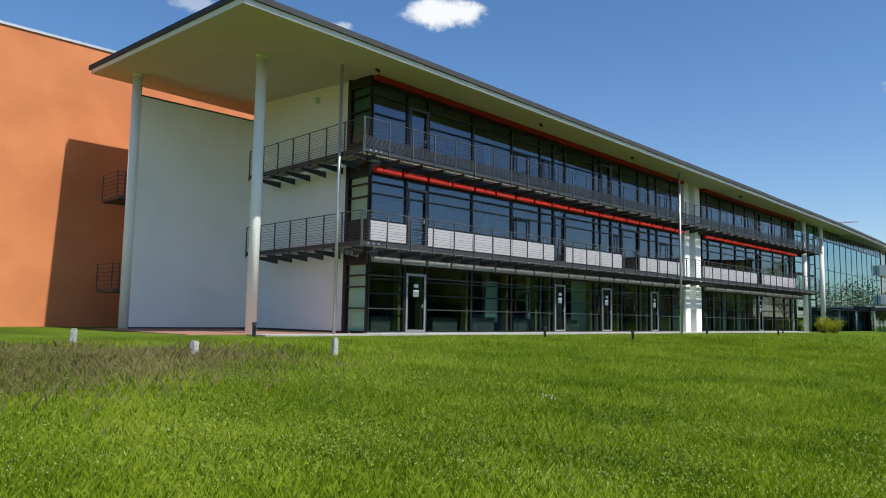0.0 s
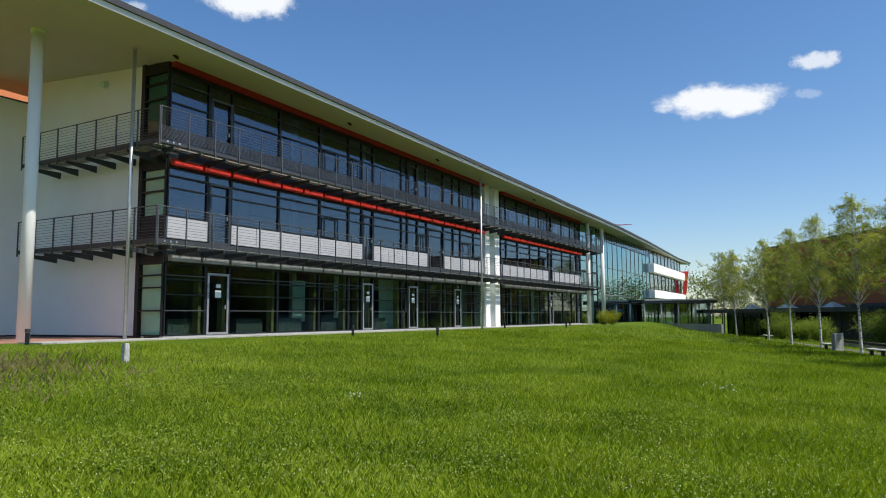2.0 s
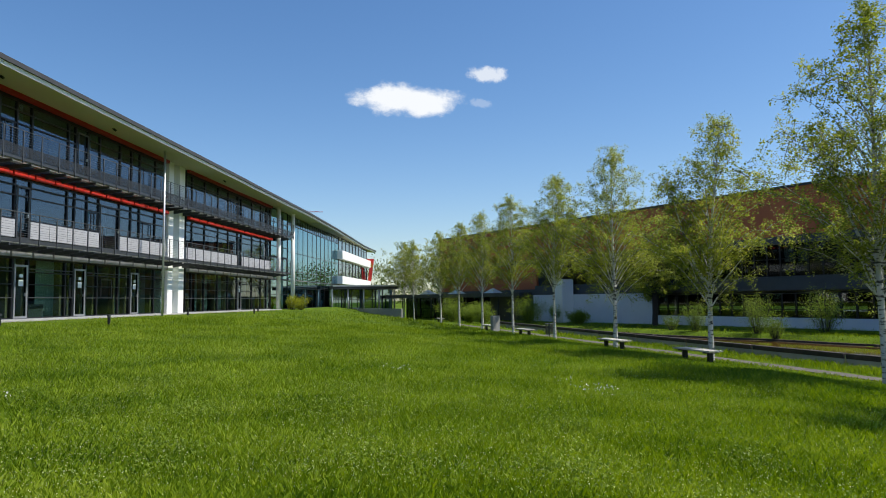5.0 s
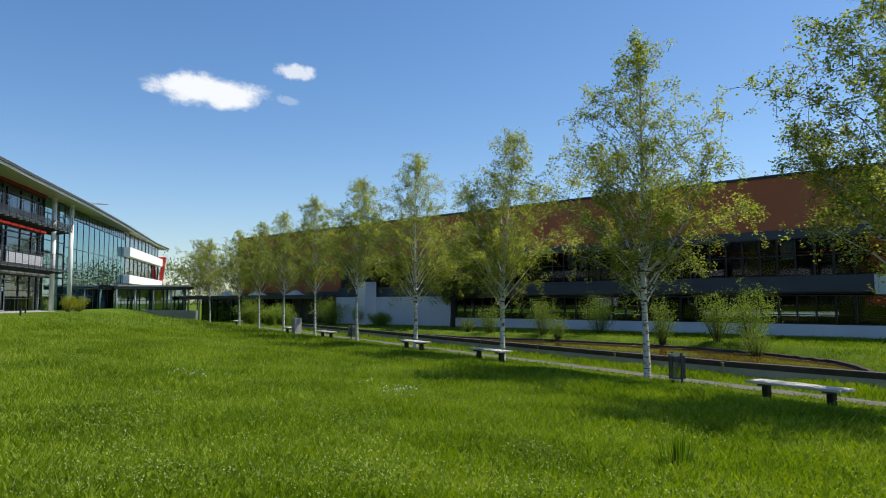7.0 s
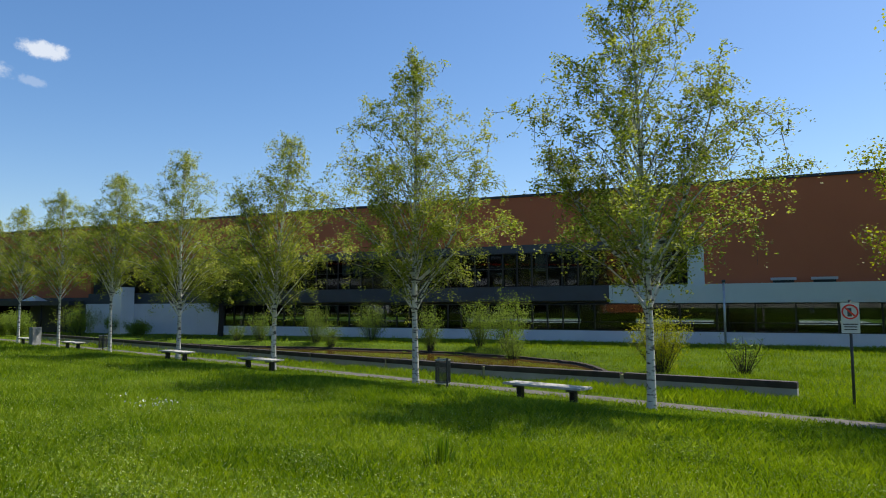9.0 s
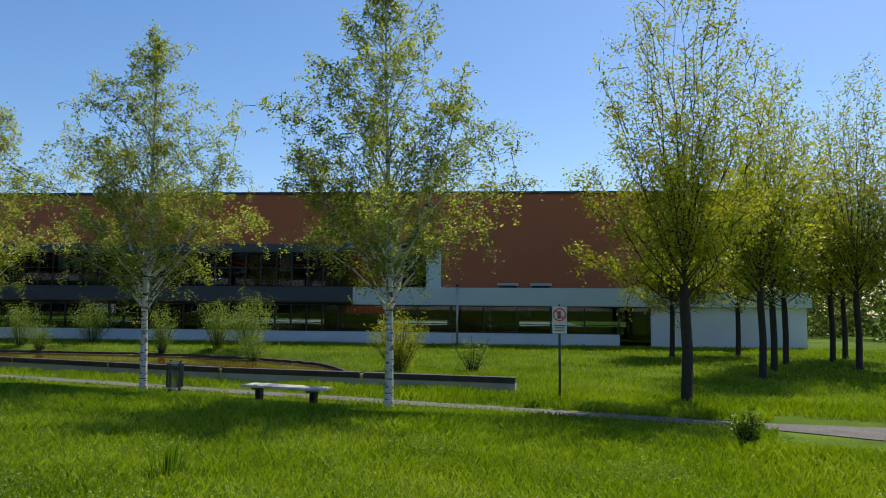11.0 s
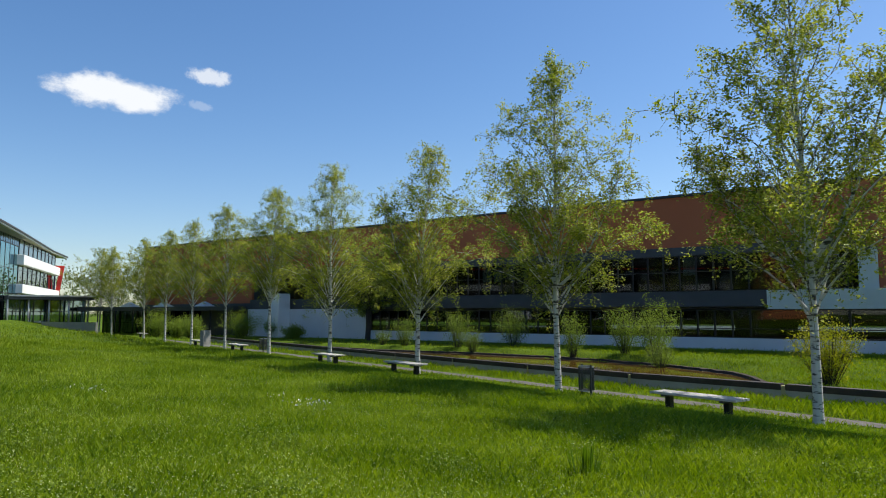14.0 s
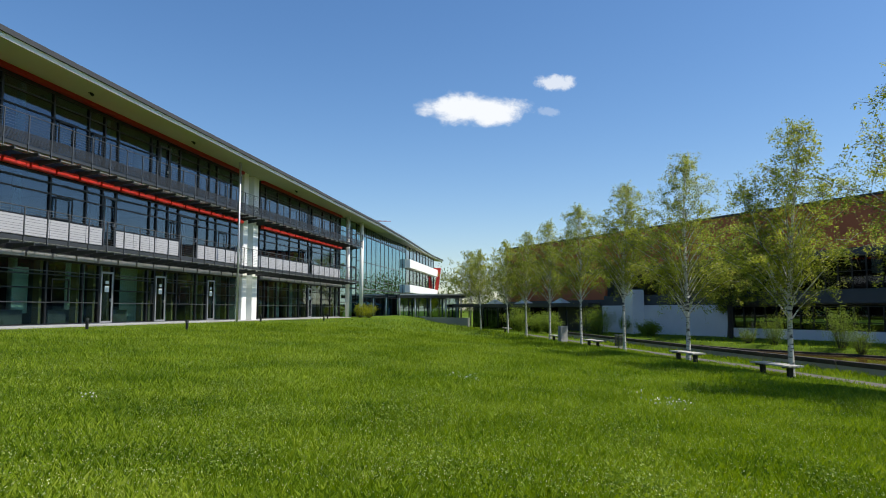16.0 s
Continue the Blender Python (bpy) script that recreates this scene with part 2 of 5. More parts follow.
def row_point(along, across=0.0, z=0.0):
    p = ROW_N * (ROW_D + across) + ROW_U * along
    return Vector((p.x, p.y, z))


def ground(x, y):
    yt = (0.3007 * x - ROW_D) / 0.9537
    yb = 20.6
    if yt > yb - 6:
        yt = yb - 6
    v = min(1.0, max(0.0, (yb - y) / (yb - yt)))
    z = BASE + (LOW - BASE) * v
    k = 4 * v * (1 - v)
    z += k * 0.10 * (noise.noise((x * 0.09, y * 0.09, 0.3)) + 0.4 * noise.noise((x * 0.3, y * 0.3, 4.3)))
    a, c = x * ROW_U.x + y * ROW_U.y, x * ROW_N.x + y * ROW_N.y - ROW_D
    if c > 2.5 and 9.5 < a < 62:
        far, near = float(np.interp(a, *BANK)), float(np.interp(a, *WALL))
        far += 0.4 * noise.noise((a * 0.5, 2.0, 0.0))
        inside = min((c - near - 0.1) * 3, far - c, a - 9.5)
        z -= 0.8 * min(1.0, max(0.0, inside / 2.0))
    if c > 9:
        z += 0.13 * min(1.0, (c - 9) / 8)
    return z


GX = [-700, -400, -200, -100, -60] + [-30 + 0.5 * i for i in range(301)] + [140, 180, 260, 400, 700]
GY = [-700, -400, -220, -140, -90, -70] + [-56 + 0.5 * i for i in range(170)] + [36, 60, 100, 200, 400, 700]
GZ = np.array([[ground(x, y) for x in GX] for y in GY])


def height(px, py):
    """The ground's height at many places, by the sheet's own cells."""
    gx, gy = np.array(GX), np.array(GY)
    i = np.clip(np.searchsorted(gx, px) - 1, 0, len(gx) - 2)
    j = np.clip(np.searchsorted(gy, py) - 1, 0, len(gy) - 2)
    fx, fy = (px - gx[i]) / (gx[i + 1] - gx[i]), (py - gy[j]) / (gy[j + 1] - gy[j])
    return (GZ[j, i] * (1 - fx) + GZ[j, i + 1] * fx) * (1 - fy) + (GZ[j + 1, i] * (1 - fx) + GZ[j + 1, i + 1] * fx) * fy


def at_ground(x, y, lift=0.0):
    return Vector((x, y, float(height(np.array([x]), np.array([y]))[0]) + lift))


nx, ny = len(GX), len(GY)
verts = [(x, y, GZ[j, i]) for j, y in enumerate(GY) for i, x in enumerate(GX)]
quads = [(j * nx + i, j * nx + i + 1, (j + 1) * nx + i + 1, (j + 1) * nx + i) for j in range(ny - 1) for i in range(nx - 1)]
lawn = tagged(raw("ground", verts, quads, GRASS_SOIL), "uneven green meadow ground sloping down to a pond", "lawn", kind="structure")
lawn.data.polygons.foreach_set("use_smooth", [True] * len(quads))


def sheet(name, edge_a, edge_b, z, mat, label, category):
    """A flat strip between two lines of points in row terms (along, across)."""
    v = [row_point(*p, z) for p in edge_a] + [row_point(*p, z) for p in edge_b]
    n = len(edge_a)
    return tagged(raw(name, [tuple(p) for p in v], [(i, i + 1, n + i + 1, n + i) for i in range(n - 1)], mat), label, category, kind="structure")


pts = [9.5 + i * 1.5 for i in range(35)]
sheet("water", [(a, float(np.interp(a, *WALL)) + 0.05) for a in pts], [(a, float(np.interp(a, *BANK)) + 0.8) for a in pts], POND, WATER, "still brown pond water behind a low wall", "water")


def pond_edge():
    """Dark wet soil along the far water line, with a small broken step."""
    v, f = [], []
    n = 220
    for k in range(n):
        a = 10.2 + 48 * k / n
        far = float(np.interp(a, *BANK)) + 0.4 * noise.noise((a * 0.5, 2.0, 0.0))
        j = 0.10 * noise.noise((a * 2.3, 7.0, 0.0))
        for dc, z in ((-1.0, POND - .06), (-.86 + j, POND + .02), (-.81 + j, POND + .11 + j * .3), (-.58, POND + .12)):
            v.append(tuple(row_point(a, far + dc, z)))
        if k:
            for q in range(3):
                i = (k - 1) * 4 + q
                f.append((i, i + 1, i + 5, i + 4))
    return tagged(raw("pond_edge", v, f, MUD), "dark wet soil edge of the pond", "bank", kind="structure")


pond_edge()


def strip_on_ground(name, centre, width, mat, label, lift=0.03):
    v, f = [], []
    for k, (a, c, w) in enumerate(centre):
        for s in (-0.5, -0.25, 0, 0.25, 0.5):
            p = row_point(a, c + s * (w + 0.18 * noise.noise((a * 0.9, s * 3, 1))))
            q = at_ground(p.x, p.y, lift - 0.03 * abs(s))
            v.append(tuple(q))
        if k:
            for j in range(4):
                b0 = (k - 1) * 5 + j
                f.append((b0, b0 + 1, b0 + 6, b0 + 5))
    return tagged(raw(name, v, f, mat), label, "path", kind="structure")


strip_on_ground("path", [(-5 + 0.6 * i, .98, .66 + 0.4 * max(0, 4.8 - 0.6 * i)) for i in range(112)], 1.2, GRAVEL, "narrow pale gravel path beside the birch row")


# ---- main building ----
FY = 21.38
X0, X1, X2, X3 = 16.94, 42.6, 45.3, 62.6
E0 = 1.6


def edge_y(x):
    return float(np.interp(x, [10, 50, 68.5, 85, 112.6, 124], [19.05, 19.05, 19.5, 20.5, 22.6, 22.9]))


def soffit(x, y):
    z = float(np.interp(x, [10, 15, 52, 68, 124], [9.47, 9.40, 8.72, 8.60, 8.60]))
    return E0 + z + 0.078 * (y - edge_y(x))


def main_roof():
    e = thing("roof", "wide flying flat roof with cream soffit and dark edge", "roof", kind="structure")
    bs, bt, bf = bmesh.new(), bmesh.new(), bmesh.new()
    prev = None
    n = 60
    for i in range(n + 1):
        x = 10.0 + (124 - 10.0) * i / n
        y = edge_y(x)
        yb = 32.7
        z = soffit(x, y)
        s = [bs.verts.new((x, y, z)), bs.verts.new((x, yb, soffit(x, yb)))]
        t = [bt.verts.new((x, y - 0.10, z + 0.36)), bt.verts.new((x, yb + 0.1, soffit(x, yb) + 0.36))]
        f = [bf.verts.new((x, y + dy, z + dz)) for dy, dz in ((0.0, -0.003), (-0.03, 0.17), (-0.11, 0.17), (-0.11, 0.37))]
        if prev:
            bs.faces.new((prev[0][0], prev[0][1], s[1], s[0]))
            bt.faces.new((prev[1][0], t[0], t[1], prev[1][1]))
            for k in range(3):
                bf.faces.new((prev[2][k], f[k], f[k + 1], prev[2][k + 1])).material_index = 0 if k == 0 else 1
        prev = (s, t, f)
    part("soffit", bs, SOFFIT, e, "cream plaster underside")
    part("roof_cover", bt, ROOFTOP, e, "dark grey roof covering")
    part("fascia", bf, FASCIA, e, "pale fascia below a dark drip edge").data.materials.append(ROOFTOP)
    # west edge, back edge
    for x, s in ((10.0, -1), (124.0, 1)):
        y, yb = edge_y(x), 32.7
        za, zb = soffit(x, y), soffit(x, yb)
        raw("edge_board", [(x, y, za), (x, yb, zb), (x + s * .03, yb, zb + .19), (x + s * .03, y, za + .19)], [(0, 1, 2, 3)], FASCIA, e)
        raw("drip_edge", [(x + s * .09, y - .11, za + .17), (x + s * .09, yb + .1, zb + .17), (x + s * .09, yb + .1, zb + .37), (x + s * .09, y - .11, za + .37), (x + s * .02, y - .11, za + .17), (x + s * .02, yb + .1, zb + .17)], [(0, 1, 2, 3), (0, 1, 5, 4)], ROOFTOP, e)
    za, zb = soffit(10, 32.7), soffit(124, 32.7)
    raw("edge_board", [(10, 32.7, za), (52, 32.7, soffit(52, 32.7)), (52, 32.7, soffit(52, 32.7) + .36), (10, 32.7, za + .36)], [(0, 1, 2, 3)], FASCIA, e)
    # glazed field in the roof overhang
    x0, x1 = 76.0, 92.0
    for i in range(25):
        u = x0 + (x1 - x0) * i / 24
        y = edge_y(u)
        boxes("louvre_bar", [(u - .13, u + .13, y + .3, y + 2.3, soffit(u, y + 1.3) - .11, soffit(u, y + 1.3) - .06)], PANEL, e)


main_roof()


def round_column(name, x, y, r, z0, label, mat=WHITE, collar=True):
    e = thing(name, label, "column", "roof columns")
    bm = bmesh.new()
    top = soffit(x, y) + 0.02
    rod(bm, (x, y, z0), (x, y, top - 0.12), r, seg=28)
    part("shaft", bm, mat, e, smooth=False)
    for p in e.children[0].data.polygons:
        p.use_smooth = len(p.vertices) == 4
    if collar:
        bm = bmesh.new()
        rod(bm, (x, y, top - 0.14), (x, y, top), r * 1.18, seg=28)
        part("head_collar", bm, mat, e)
        bm = bmesh.new()
        rod(bm, (x, y, z0), (x, y, z0 + 0.05), r * 1.15, seg=28)
        part("base_ring", bm, CONCRETE, e)
    return e


round_column("round_column", 13.05, 23.2, 0.2, BASE - 0.3, "tall white round column carrying the flying roof")
round_column("round_column", 11.3, 30.7, 0.2, BASE - 0.3, "tall white round column beside the screen wall")
for x in (63.3, 67.7):
    round_column("round_column", x, FY - 0.6, 0.19, BASE - 0.3, "slim white round column before the glass front")
for x, y in ((15.45, 21.4), (39.6, 19.95)):
    round_column("downpipe", x, y, 0.065, BASE - 0.2, "thin galvanised steel pole from soffit to ground", GALV)

# paired white pylons between the two office blocks
pyl = thing("pylon_pair", "paired white pylons with a recessed panel between", "pylon")
for x0, x1 in ((42.72, 43.4), (44.22, 44.98)):
    boxes("pylon", [(x0, x1, FY - .16, FY + .5, BASE - .3, soffit(x0, FY + .1) + .02)], WHITE, pyl, bevel=0.02)
boxes("recess_panel", [(43.4, 44.22, FY + .3, FY + .45, BASE - .3, soffit(44, FY + .3) + .02)], SILVER, pyl)

wall = thing("wall_screen", "tall white rendered screen wall of the stair tower", "wall", kind="structure")
boxes("wall_slab", [(11.4, X0 + .1, 30.6, 30.95, BASE - 1, 11.0)], WHITE, wall)
boxes("coping", [(11.36, X0 + .1, 30.56, 30.99, 11.0, 11.06)], ROOFTOP, wall)
boxes("plinth", [(11.38, X0 + .1, 30.56, 30.6, BASE - .5, BASE + .08)], FRAME, wall)
wo = thing("wall_orange", "tall blank orange rendered wall with faint weather stains", "wall", kind="structure")
boxes("wall_slab", [(2.5, 40, 34.8, 46, BASE - 1, 14.08)], ORANGE, wo)
boxes("coping", [(2.45, 40, 34.74, 46.05, 14.08, 14.2)], GALV, wo)
wg = thing("wall_gable", "white rendered gable wall under the roof", "wall", kind="structure")
boxes("wall_slab", [(X0 + 0.03, X0 + 0.4, 22.9, 30.6, BASE - 1, 12.3)], WHITE, wg)
boxes("plinth", [(X0 - 0.01, X0 + 0.03, 22.9, 30.6, BASE - .5, BASE + .1)], FRAME, wg)
bm = bmesh.new()
rod(bm, (X0 + .1, 25.2, 10.95), (X0 - .18, 25.2, 10.9), 0.16, 0.13, 12)
lamp = part("wall_lamp", bm, CURTAIN)
tagged(lamp, "round wall lamp on the white gable", "lamp")
boxes("paving_strip", [(12, 63, 20.35, FY + .2, BASE - .4, BASE + .04)], CONCRETE)
tagged(bpy.data.objects["paving_strip"], "pale concrete paving strip along the glass front", "paving", kind="structure")
boxes("paving_brick", [(10, X0, 21.8, 30.5, BASE - .4, BASE + .025)], BRICK)
tagged(bpy.data.objects["paving_brick"], "red brick paving below the flying roof", "paving", kind="structure")


def window(parent, x0, x1, z0, z1, bars=(), mat=GLASS, m=None, door=False, depth=0.07, thick=0.05, rails=()):
    """A framed bay in the facade plane y = 0 of the frame m, with its pane."""
    d = [(x0, x0 + thick, -depth, depth, z0, z1), (x1 - thick, x1, -depth, depth, z0, z1),
         (x0 + thick, x1 - thick, -depth, depth, z0, z0 + thick), (x0 + thick, x1 - thick, -depth, depth, z1 - thick, z1)]
    d += [(x0 + thick, x1 - thick, -depth, depth, z - .025, z + .025) for z in bars if z0 < z < z1]
    w = boxes("window", d, FRAME, parent, m=m)
    boxes("pane", [(x0 + thick, x1 - thick, -.012, .012, z0 + thick, z1 - thick)], mat, w, m=m)
    for z in rails:
        boxes("transom_rail", [(x0, x1, -depth - .03, -depth - .004, z - .02, z + .02)], STEEL, w, m=m)
    if door:
        t = 0.09
        zt = min(z1 - .08, z0 + 2.38)
        boxes("door_frame", [(x0 + .06, x0 + .06 + t, -depth - .04, -depth - .004, z0 + .02, zt), (x1 - .06 - t, x1 - .06, -depth - .04, -depth - .004, z0 + .02, zt),
                             (x0 + .06 + t, x1 - .06 - t, -depth - .04, -depth - .004, zt - t, zt), (x0 + .06 + t, x1 - .06 - t, -depth - .04, -depth - .004, z0 + .02, z0 + .02 + t)], ALU if z0 < 2 else STEEL, w, "aluminium door frame", m=m)
        boxes("door_handle", [(x1 - .3, x1 - .27, -depth - .12, -depth - .04, z0 + 1.0, z0 + 1.14)], GALV, w, m=m)
    return w


B1 = [16.94, 18.8, 20.0, 22.75, 25.5, 27.7, 28.8, 29.8, 32.5, 33.1, 34.15, 35.2, 37.2, 38.4, 39.35, 41.2, 42.5]
B2 = [45.4, 46.35, 48.4, 50.75, 52.7, 54.6, 55.45, 57.9, 60.1, 61.5, 62.5]
DOORS = {0: (18.8, 28.8, 33.1, 38.4, 54.6), 1: (18.8, 28.8, 35.2, 54.6), 2: (18.8, 33.1, 54.6)}
SASH = {0: (25.5, 32.5, 35.2), 1: (25.5, 34.15, 39.35, 52.7), 2: (25.5, 27.7, 39.35, 52.7, 60.1)}
MF = Matrix.Translation((0, FY, 0))
LEVEL = [BASE + .08, E0 + 2.85, E0 + 6.25]


def office_front(xs, label):
    e = thing("glass_front", label, "facade", kind="structure")
    for a, b in zip(xs, xs[1:]):
        top2 = soffit((a + b) / 2, FY)
        # ground floor
        dr = a in DOORS[0]
        w = window(e, a, b, E0 - .62, E0 + 2.07, (E0 + .9, E0 + 1.46) if not dr else (), SHOP_GLASS, m=MF, door=dr, rails=() if dr else (E0 + .31, E0 + 1.60))
        if dr:
            boxes("notice", [((a + b) / 2 - .14, (a + b) / 2 + .16, -.09, -.075, E0 + .82, E0 + 1.1), ((a + b) / 2 - .09, (a + b) / 2 + .13, -.09, -.075, E0 + 1.2, E0 + 1.34)], PAPER, w, "white paper notices", m=MF)
        # first floor
        dr = a in DOORS[1]
        window(e, a, b, E0 + (2.88 if dr else 3.75), E0 + 5.58, (E0 + 4.82, E0 + 5.25), m=MF, door=dr, rails=(E0 + 5.27,) if not dr else ())
        if not dr:
            n = max(1, round((b - a) / 1.37))
            for k in range(n):
                u0, u1 = a + (b - a) * k / n + .012, a + (b - a) * (k + 1) / n - .012
                boxes("spandrel_panel", [(u0, u1, -.1, .05, E0 + 2.95, E0 + 3.73)], PANEL, e, m=MF)
        # second floor
        dr = a in DOORS[2]
        window(e, a, b, E0 + 6.28, top2 - .30, (E0 + 8.02, top2 - .75) if not dr else (), m=MF, door=dr)
        for f, z0, h in ((0, E0 + .31, 1.0), (1, E0 + 3.8, .95), (2, E0 + 7.0, 1.0)):
            if a in SASH[f]:
                u0, u1 = a + .25, min(b - .2, a + 1.3)
                boxes("sash", [(u0, u0 + .06, -.11, -.072, z0, z0 + h), (u1 - .06, u1, -.11, -.072, z0, z0 + h), (u0 + .06, u1 - .06, -.11, -.072, z0 + h - .06, z0 + h), (u0 + .06, u1 - .06, -.11, -.072, z0, z0 + .06)], FRAME, e, m=MF)
    xa, xb = xs[0], xs[-1]
    boxes("dark_band", [(xa, xb, -.05, .1, E0 + 2.08, E0 + 2.92), (xa, xb, -.05, .1, E0 + 5.60, E0 + 6.27)], FRAME, e, m=MF)
    boxes("base_sill", [(xa - .05, xb, -.12, .1, BASE - .1, E0 - .62)], GALV, e, m=MF)
    # blind boxes: grey over the ground floor, red over the upper floors
    n = int((xb - xa) / 1.37)
    for k in range(n):
        u0, u1 = xa + (xb - xa) * k / n + .055, xa + (xb - xa) * (k + 1) / n - .055
        boxes("blind_box", [(u0, u1, -.34, -.1, E0 + 2.10, E0 + 2.33)], BOXGREY, e, bevel=.015, m=MF)
        boxes("red_blind_box", [(u0, u1, -.34, -.1, E0 + 5.62, E0 + 5.84)], RED, e, "bright red blind box", bevel=.015, m=MF)
    v = []
    for x in (xa, xb):
        z = soffit(x, FY - .2)
        v += [(x, FY - .3, z - .19), (x, FY - .08, z - .19), (x, FY - .08, z - .005), (x, FY - .3, z - .015)]
    raw("red_eaves_band", v, [(0, 1, 5, 4), (1, 2, 6, 5), (2, 3, 7, 6), (3, 0, 4, 7), (0, 1, 2, 3), (4, 5, 6, 7)], SHADE_TONED_RED, e, "red band below the soffit, toned dark for its shade")
    v = []
    for x in (xa, xb):
        z = soffit(x, FY)
        v += [(x, FY - .05, z - .31), (x, FY + .1, z - .31), (x, FY + .1, z - .02), (x, FY - .05, z - .02)]
    raw("dark_head", v, [(0, 1, 5, 4), (1, 2, 6, 5), (2, 3, 7, 6), (3, 0, 4, 7), (0, 1, 2, 3), (4, 5, 6, 7)], FRAME, e)
    return e


office_front(B1, "three-storey glazed office front with red blind boxes")
office_front(B2, "shorter three-storey glazed office front with red boxes")

# side return of the glazed corner
ret = thing("glass_return", "narrow glazed corner return with pale lowered blinds", "facade", kind="structure")
MR = frame_of((X0, FY + 1.5), (0, -1))
for z0, z1, bars in ((E0 - .62, E0 + 2.07, (E0 + .31, E0 + 1.15, E0 + 1.6)), (E0 + 3.75, E0 + 5.58, (E0 + 4.7, E0 + 5.2)), (E0 + 6.9, soffit(X0, FY) - .3, (E0 + 8.2, E0 + 8.8))):
    window(ret, 0.0, 1.5, z0, z1, bars, CLEAR if z0 < E0 + 4 else DIM_GLASS, m=MR)
    boxes("roller_blind", [(.07, 1.43, .10, .106, z0 + .06, z1 - .06)], CURTAIN, ret, "pale green lowered roller blind", m=MR)
boxes("dark_band", [(0, 1.5, -.06, .1, E0 + 2.08, E0 + 3.74), (0, 1.5, -.06, .1, E0 + 5.6, E0 + 6.89), (0, 1.5, -.06, .1, soffit(X0, FY) - .29, soffit(X0, FY) + .05), (0, .2, -.08, .1, BASE - .2, soffit(X0, FY + 1.5))], FRAME, ret, m=MR)

# rooms behind the glass
rooms = thing("office_rooms", "plain office rooms with grey floors behind glass", "room", kind="structure")
for xa, xb in ((X0 + .45, X1), (X2, X3)):
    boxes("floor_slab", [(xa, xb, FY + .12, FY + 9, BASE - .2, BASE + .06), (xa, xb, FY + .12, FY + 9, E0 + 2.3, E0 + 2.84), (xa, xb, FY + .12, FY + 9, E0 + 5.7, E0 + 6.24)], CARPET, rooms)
    boxes("ceiling_lining", [(xa, xb, FY + .3, FY + 9, E0 + 2.26, E0 + 2.295), (xa, xb, FY + .3, FY + 9, E0 + 5.66, E0 + 5.695)], DIM_INTERIOR, rooms)
    boxes("back_wall", [(xa, xb, FY + 7.0, FY + 7.2, BASE, 10.5)], DIM_INTERIOR, rooms)
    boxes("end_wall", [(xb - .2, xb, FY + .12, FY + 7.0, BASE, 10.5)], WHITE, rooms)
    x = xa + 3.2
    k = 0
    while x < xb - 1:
        boxes("room_divider", [(x - .06, x + .06, FY + 2.3, FY + 7.0, LEVEL[k % 3], LEVEL[k % 3] + 2.7)], DIM_INTERIOR, rooms)
        boxes("room_divider", [(x + 1.2, x + 1.32, FY + 1.6, FY + 7.0, LEVEL[(k + 1) % 3], LEVEL[(k + 1) % 3] + 2.7)], DIM_INTERIOR, rooms)
        x += 2.75
        k += 1
for i in range(8):
    x = 19.9 + 5.5 * i
    if X1 - .5 < x < X2 + .5 or x > X3:
        continue
    for z0, z1 in ((BASE + .06, E0 + 2.26), (E0 + 2.84, E0 + 5.66), (E0 + 6.24, soffit(x, FY + 1.2))):
        c = thing("inner_column", "pale round concrete column inside the office", "column", "inner columns", at=(x + 5.3, FY + 1.3, z0))
        bm = bmesh.new()
        rod(bm, (0, 0, 0), (0, 0, z1 - z0), .17, seg=20)
        part("shaft", bm, CURTAIN, c)
        boxes("foot", [(-.2, .2, -.2, .2, 0, .04)], DIM_INTERIOR, c)
for i, x in enumerate((17.6, 21.0, 23.5, 26.4, 30.3)):
    c = thing("low_cabinet", "low grey office cabinet behind the ground-floor glass", "cabinet", "office cabinets", at=(x, FY + .55, BASE + .06))
    boxes("body", [(0, 1.5, 0, .42, .05, .62)], DIM_INTERIOR, c, bevel=.01)
    boxes("top", [(-.02, 1.52, -.02, .44, .62, .65)], DIM_INTERIOR, c)


for xa, xb in ((27.9, 29.2), (31.8, 34.3), (38.3, 39.3), (49.2, 51.4), (52.0, 55.4)):
    c = thing("curtain", "pale green pleated curtain behind the ground-floor glass", "curtain", "ground-floor curtains", at=(xa, FY + 1.0, BASE + .07))
    n = int((xb - xa) / .09)
    v = [((xb - xa) * k / n, .05 * (k % 2), z) for z in (0, E0 + 2.2 - BASE) for k in range(n + 1)]
    raw("cloth", v, [(k, k + 1, n + k + 2, n + k + 1) for k in range(n)], CURTAIN, c)
    rods("curtain_rail", [((-.05, .02, E0 + 2.2 - BASE), (xb - xa + .05, .02, E0 + 2.2 - BASE))], .015, ALU, c)
ban = thing("hanging_banner", "pale printed banner hanging behind the glass", "banner", at=(24.6, FY + .75, E0))
boxes("cloth", [(0, .85, 0, .012, -.15, 1.75)], CURTAIN, ban)
boxes("text_bar", [(.1, .34, -.005, -.001, .2 + .14 * k, .28 + .14 * k) for k in range(4)] + [(.42, .7, -.005, -.001, .2 + .14 * k, .28 + .14 * k) for k in range(4)], SIGNWHITE, ban)
for x in B1[1:-1] + B2[1:-1]:
    boxes("inner_fin", [(x - .19, x - .04, FY + .1, FY + .4, BASE + .07, E0 + 2.2)], OCHRE, rooms, "ochre inner fin beside the mullion")


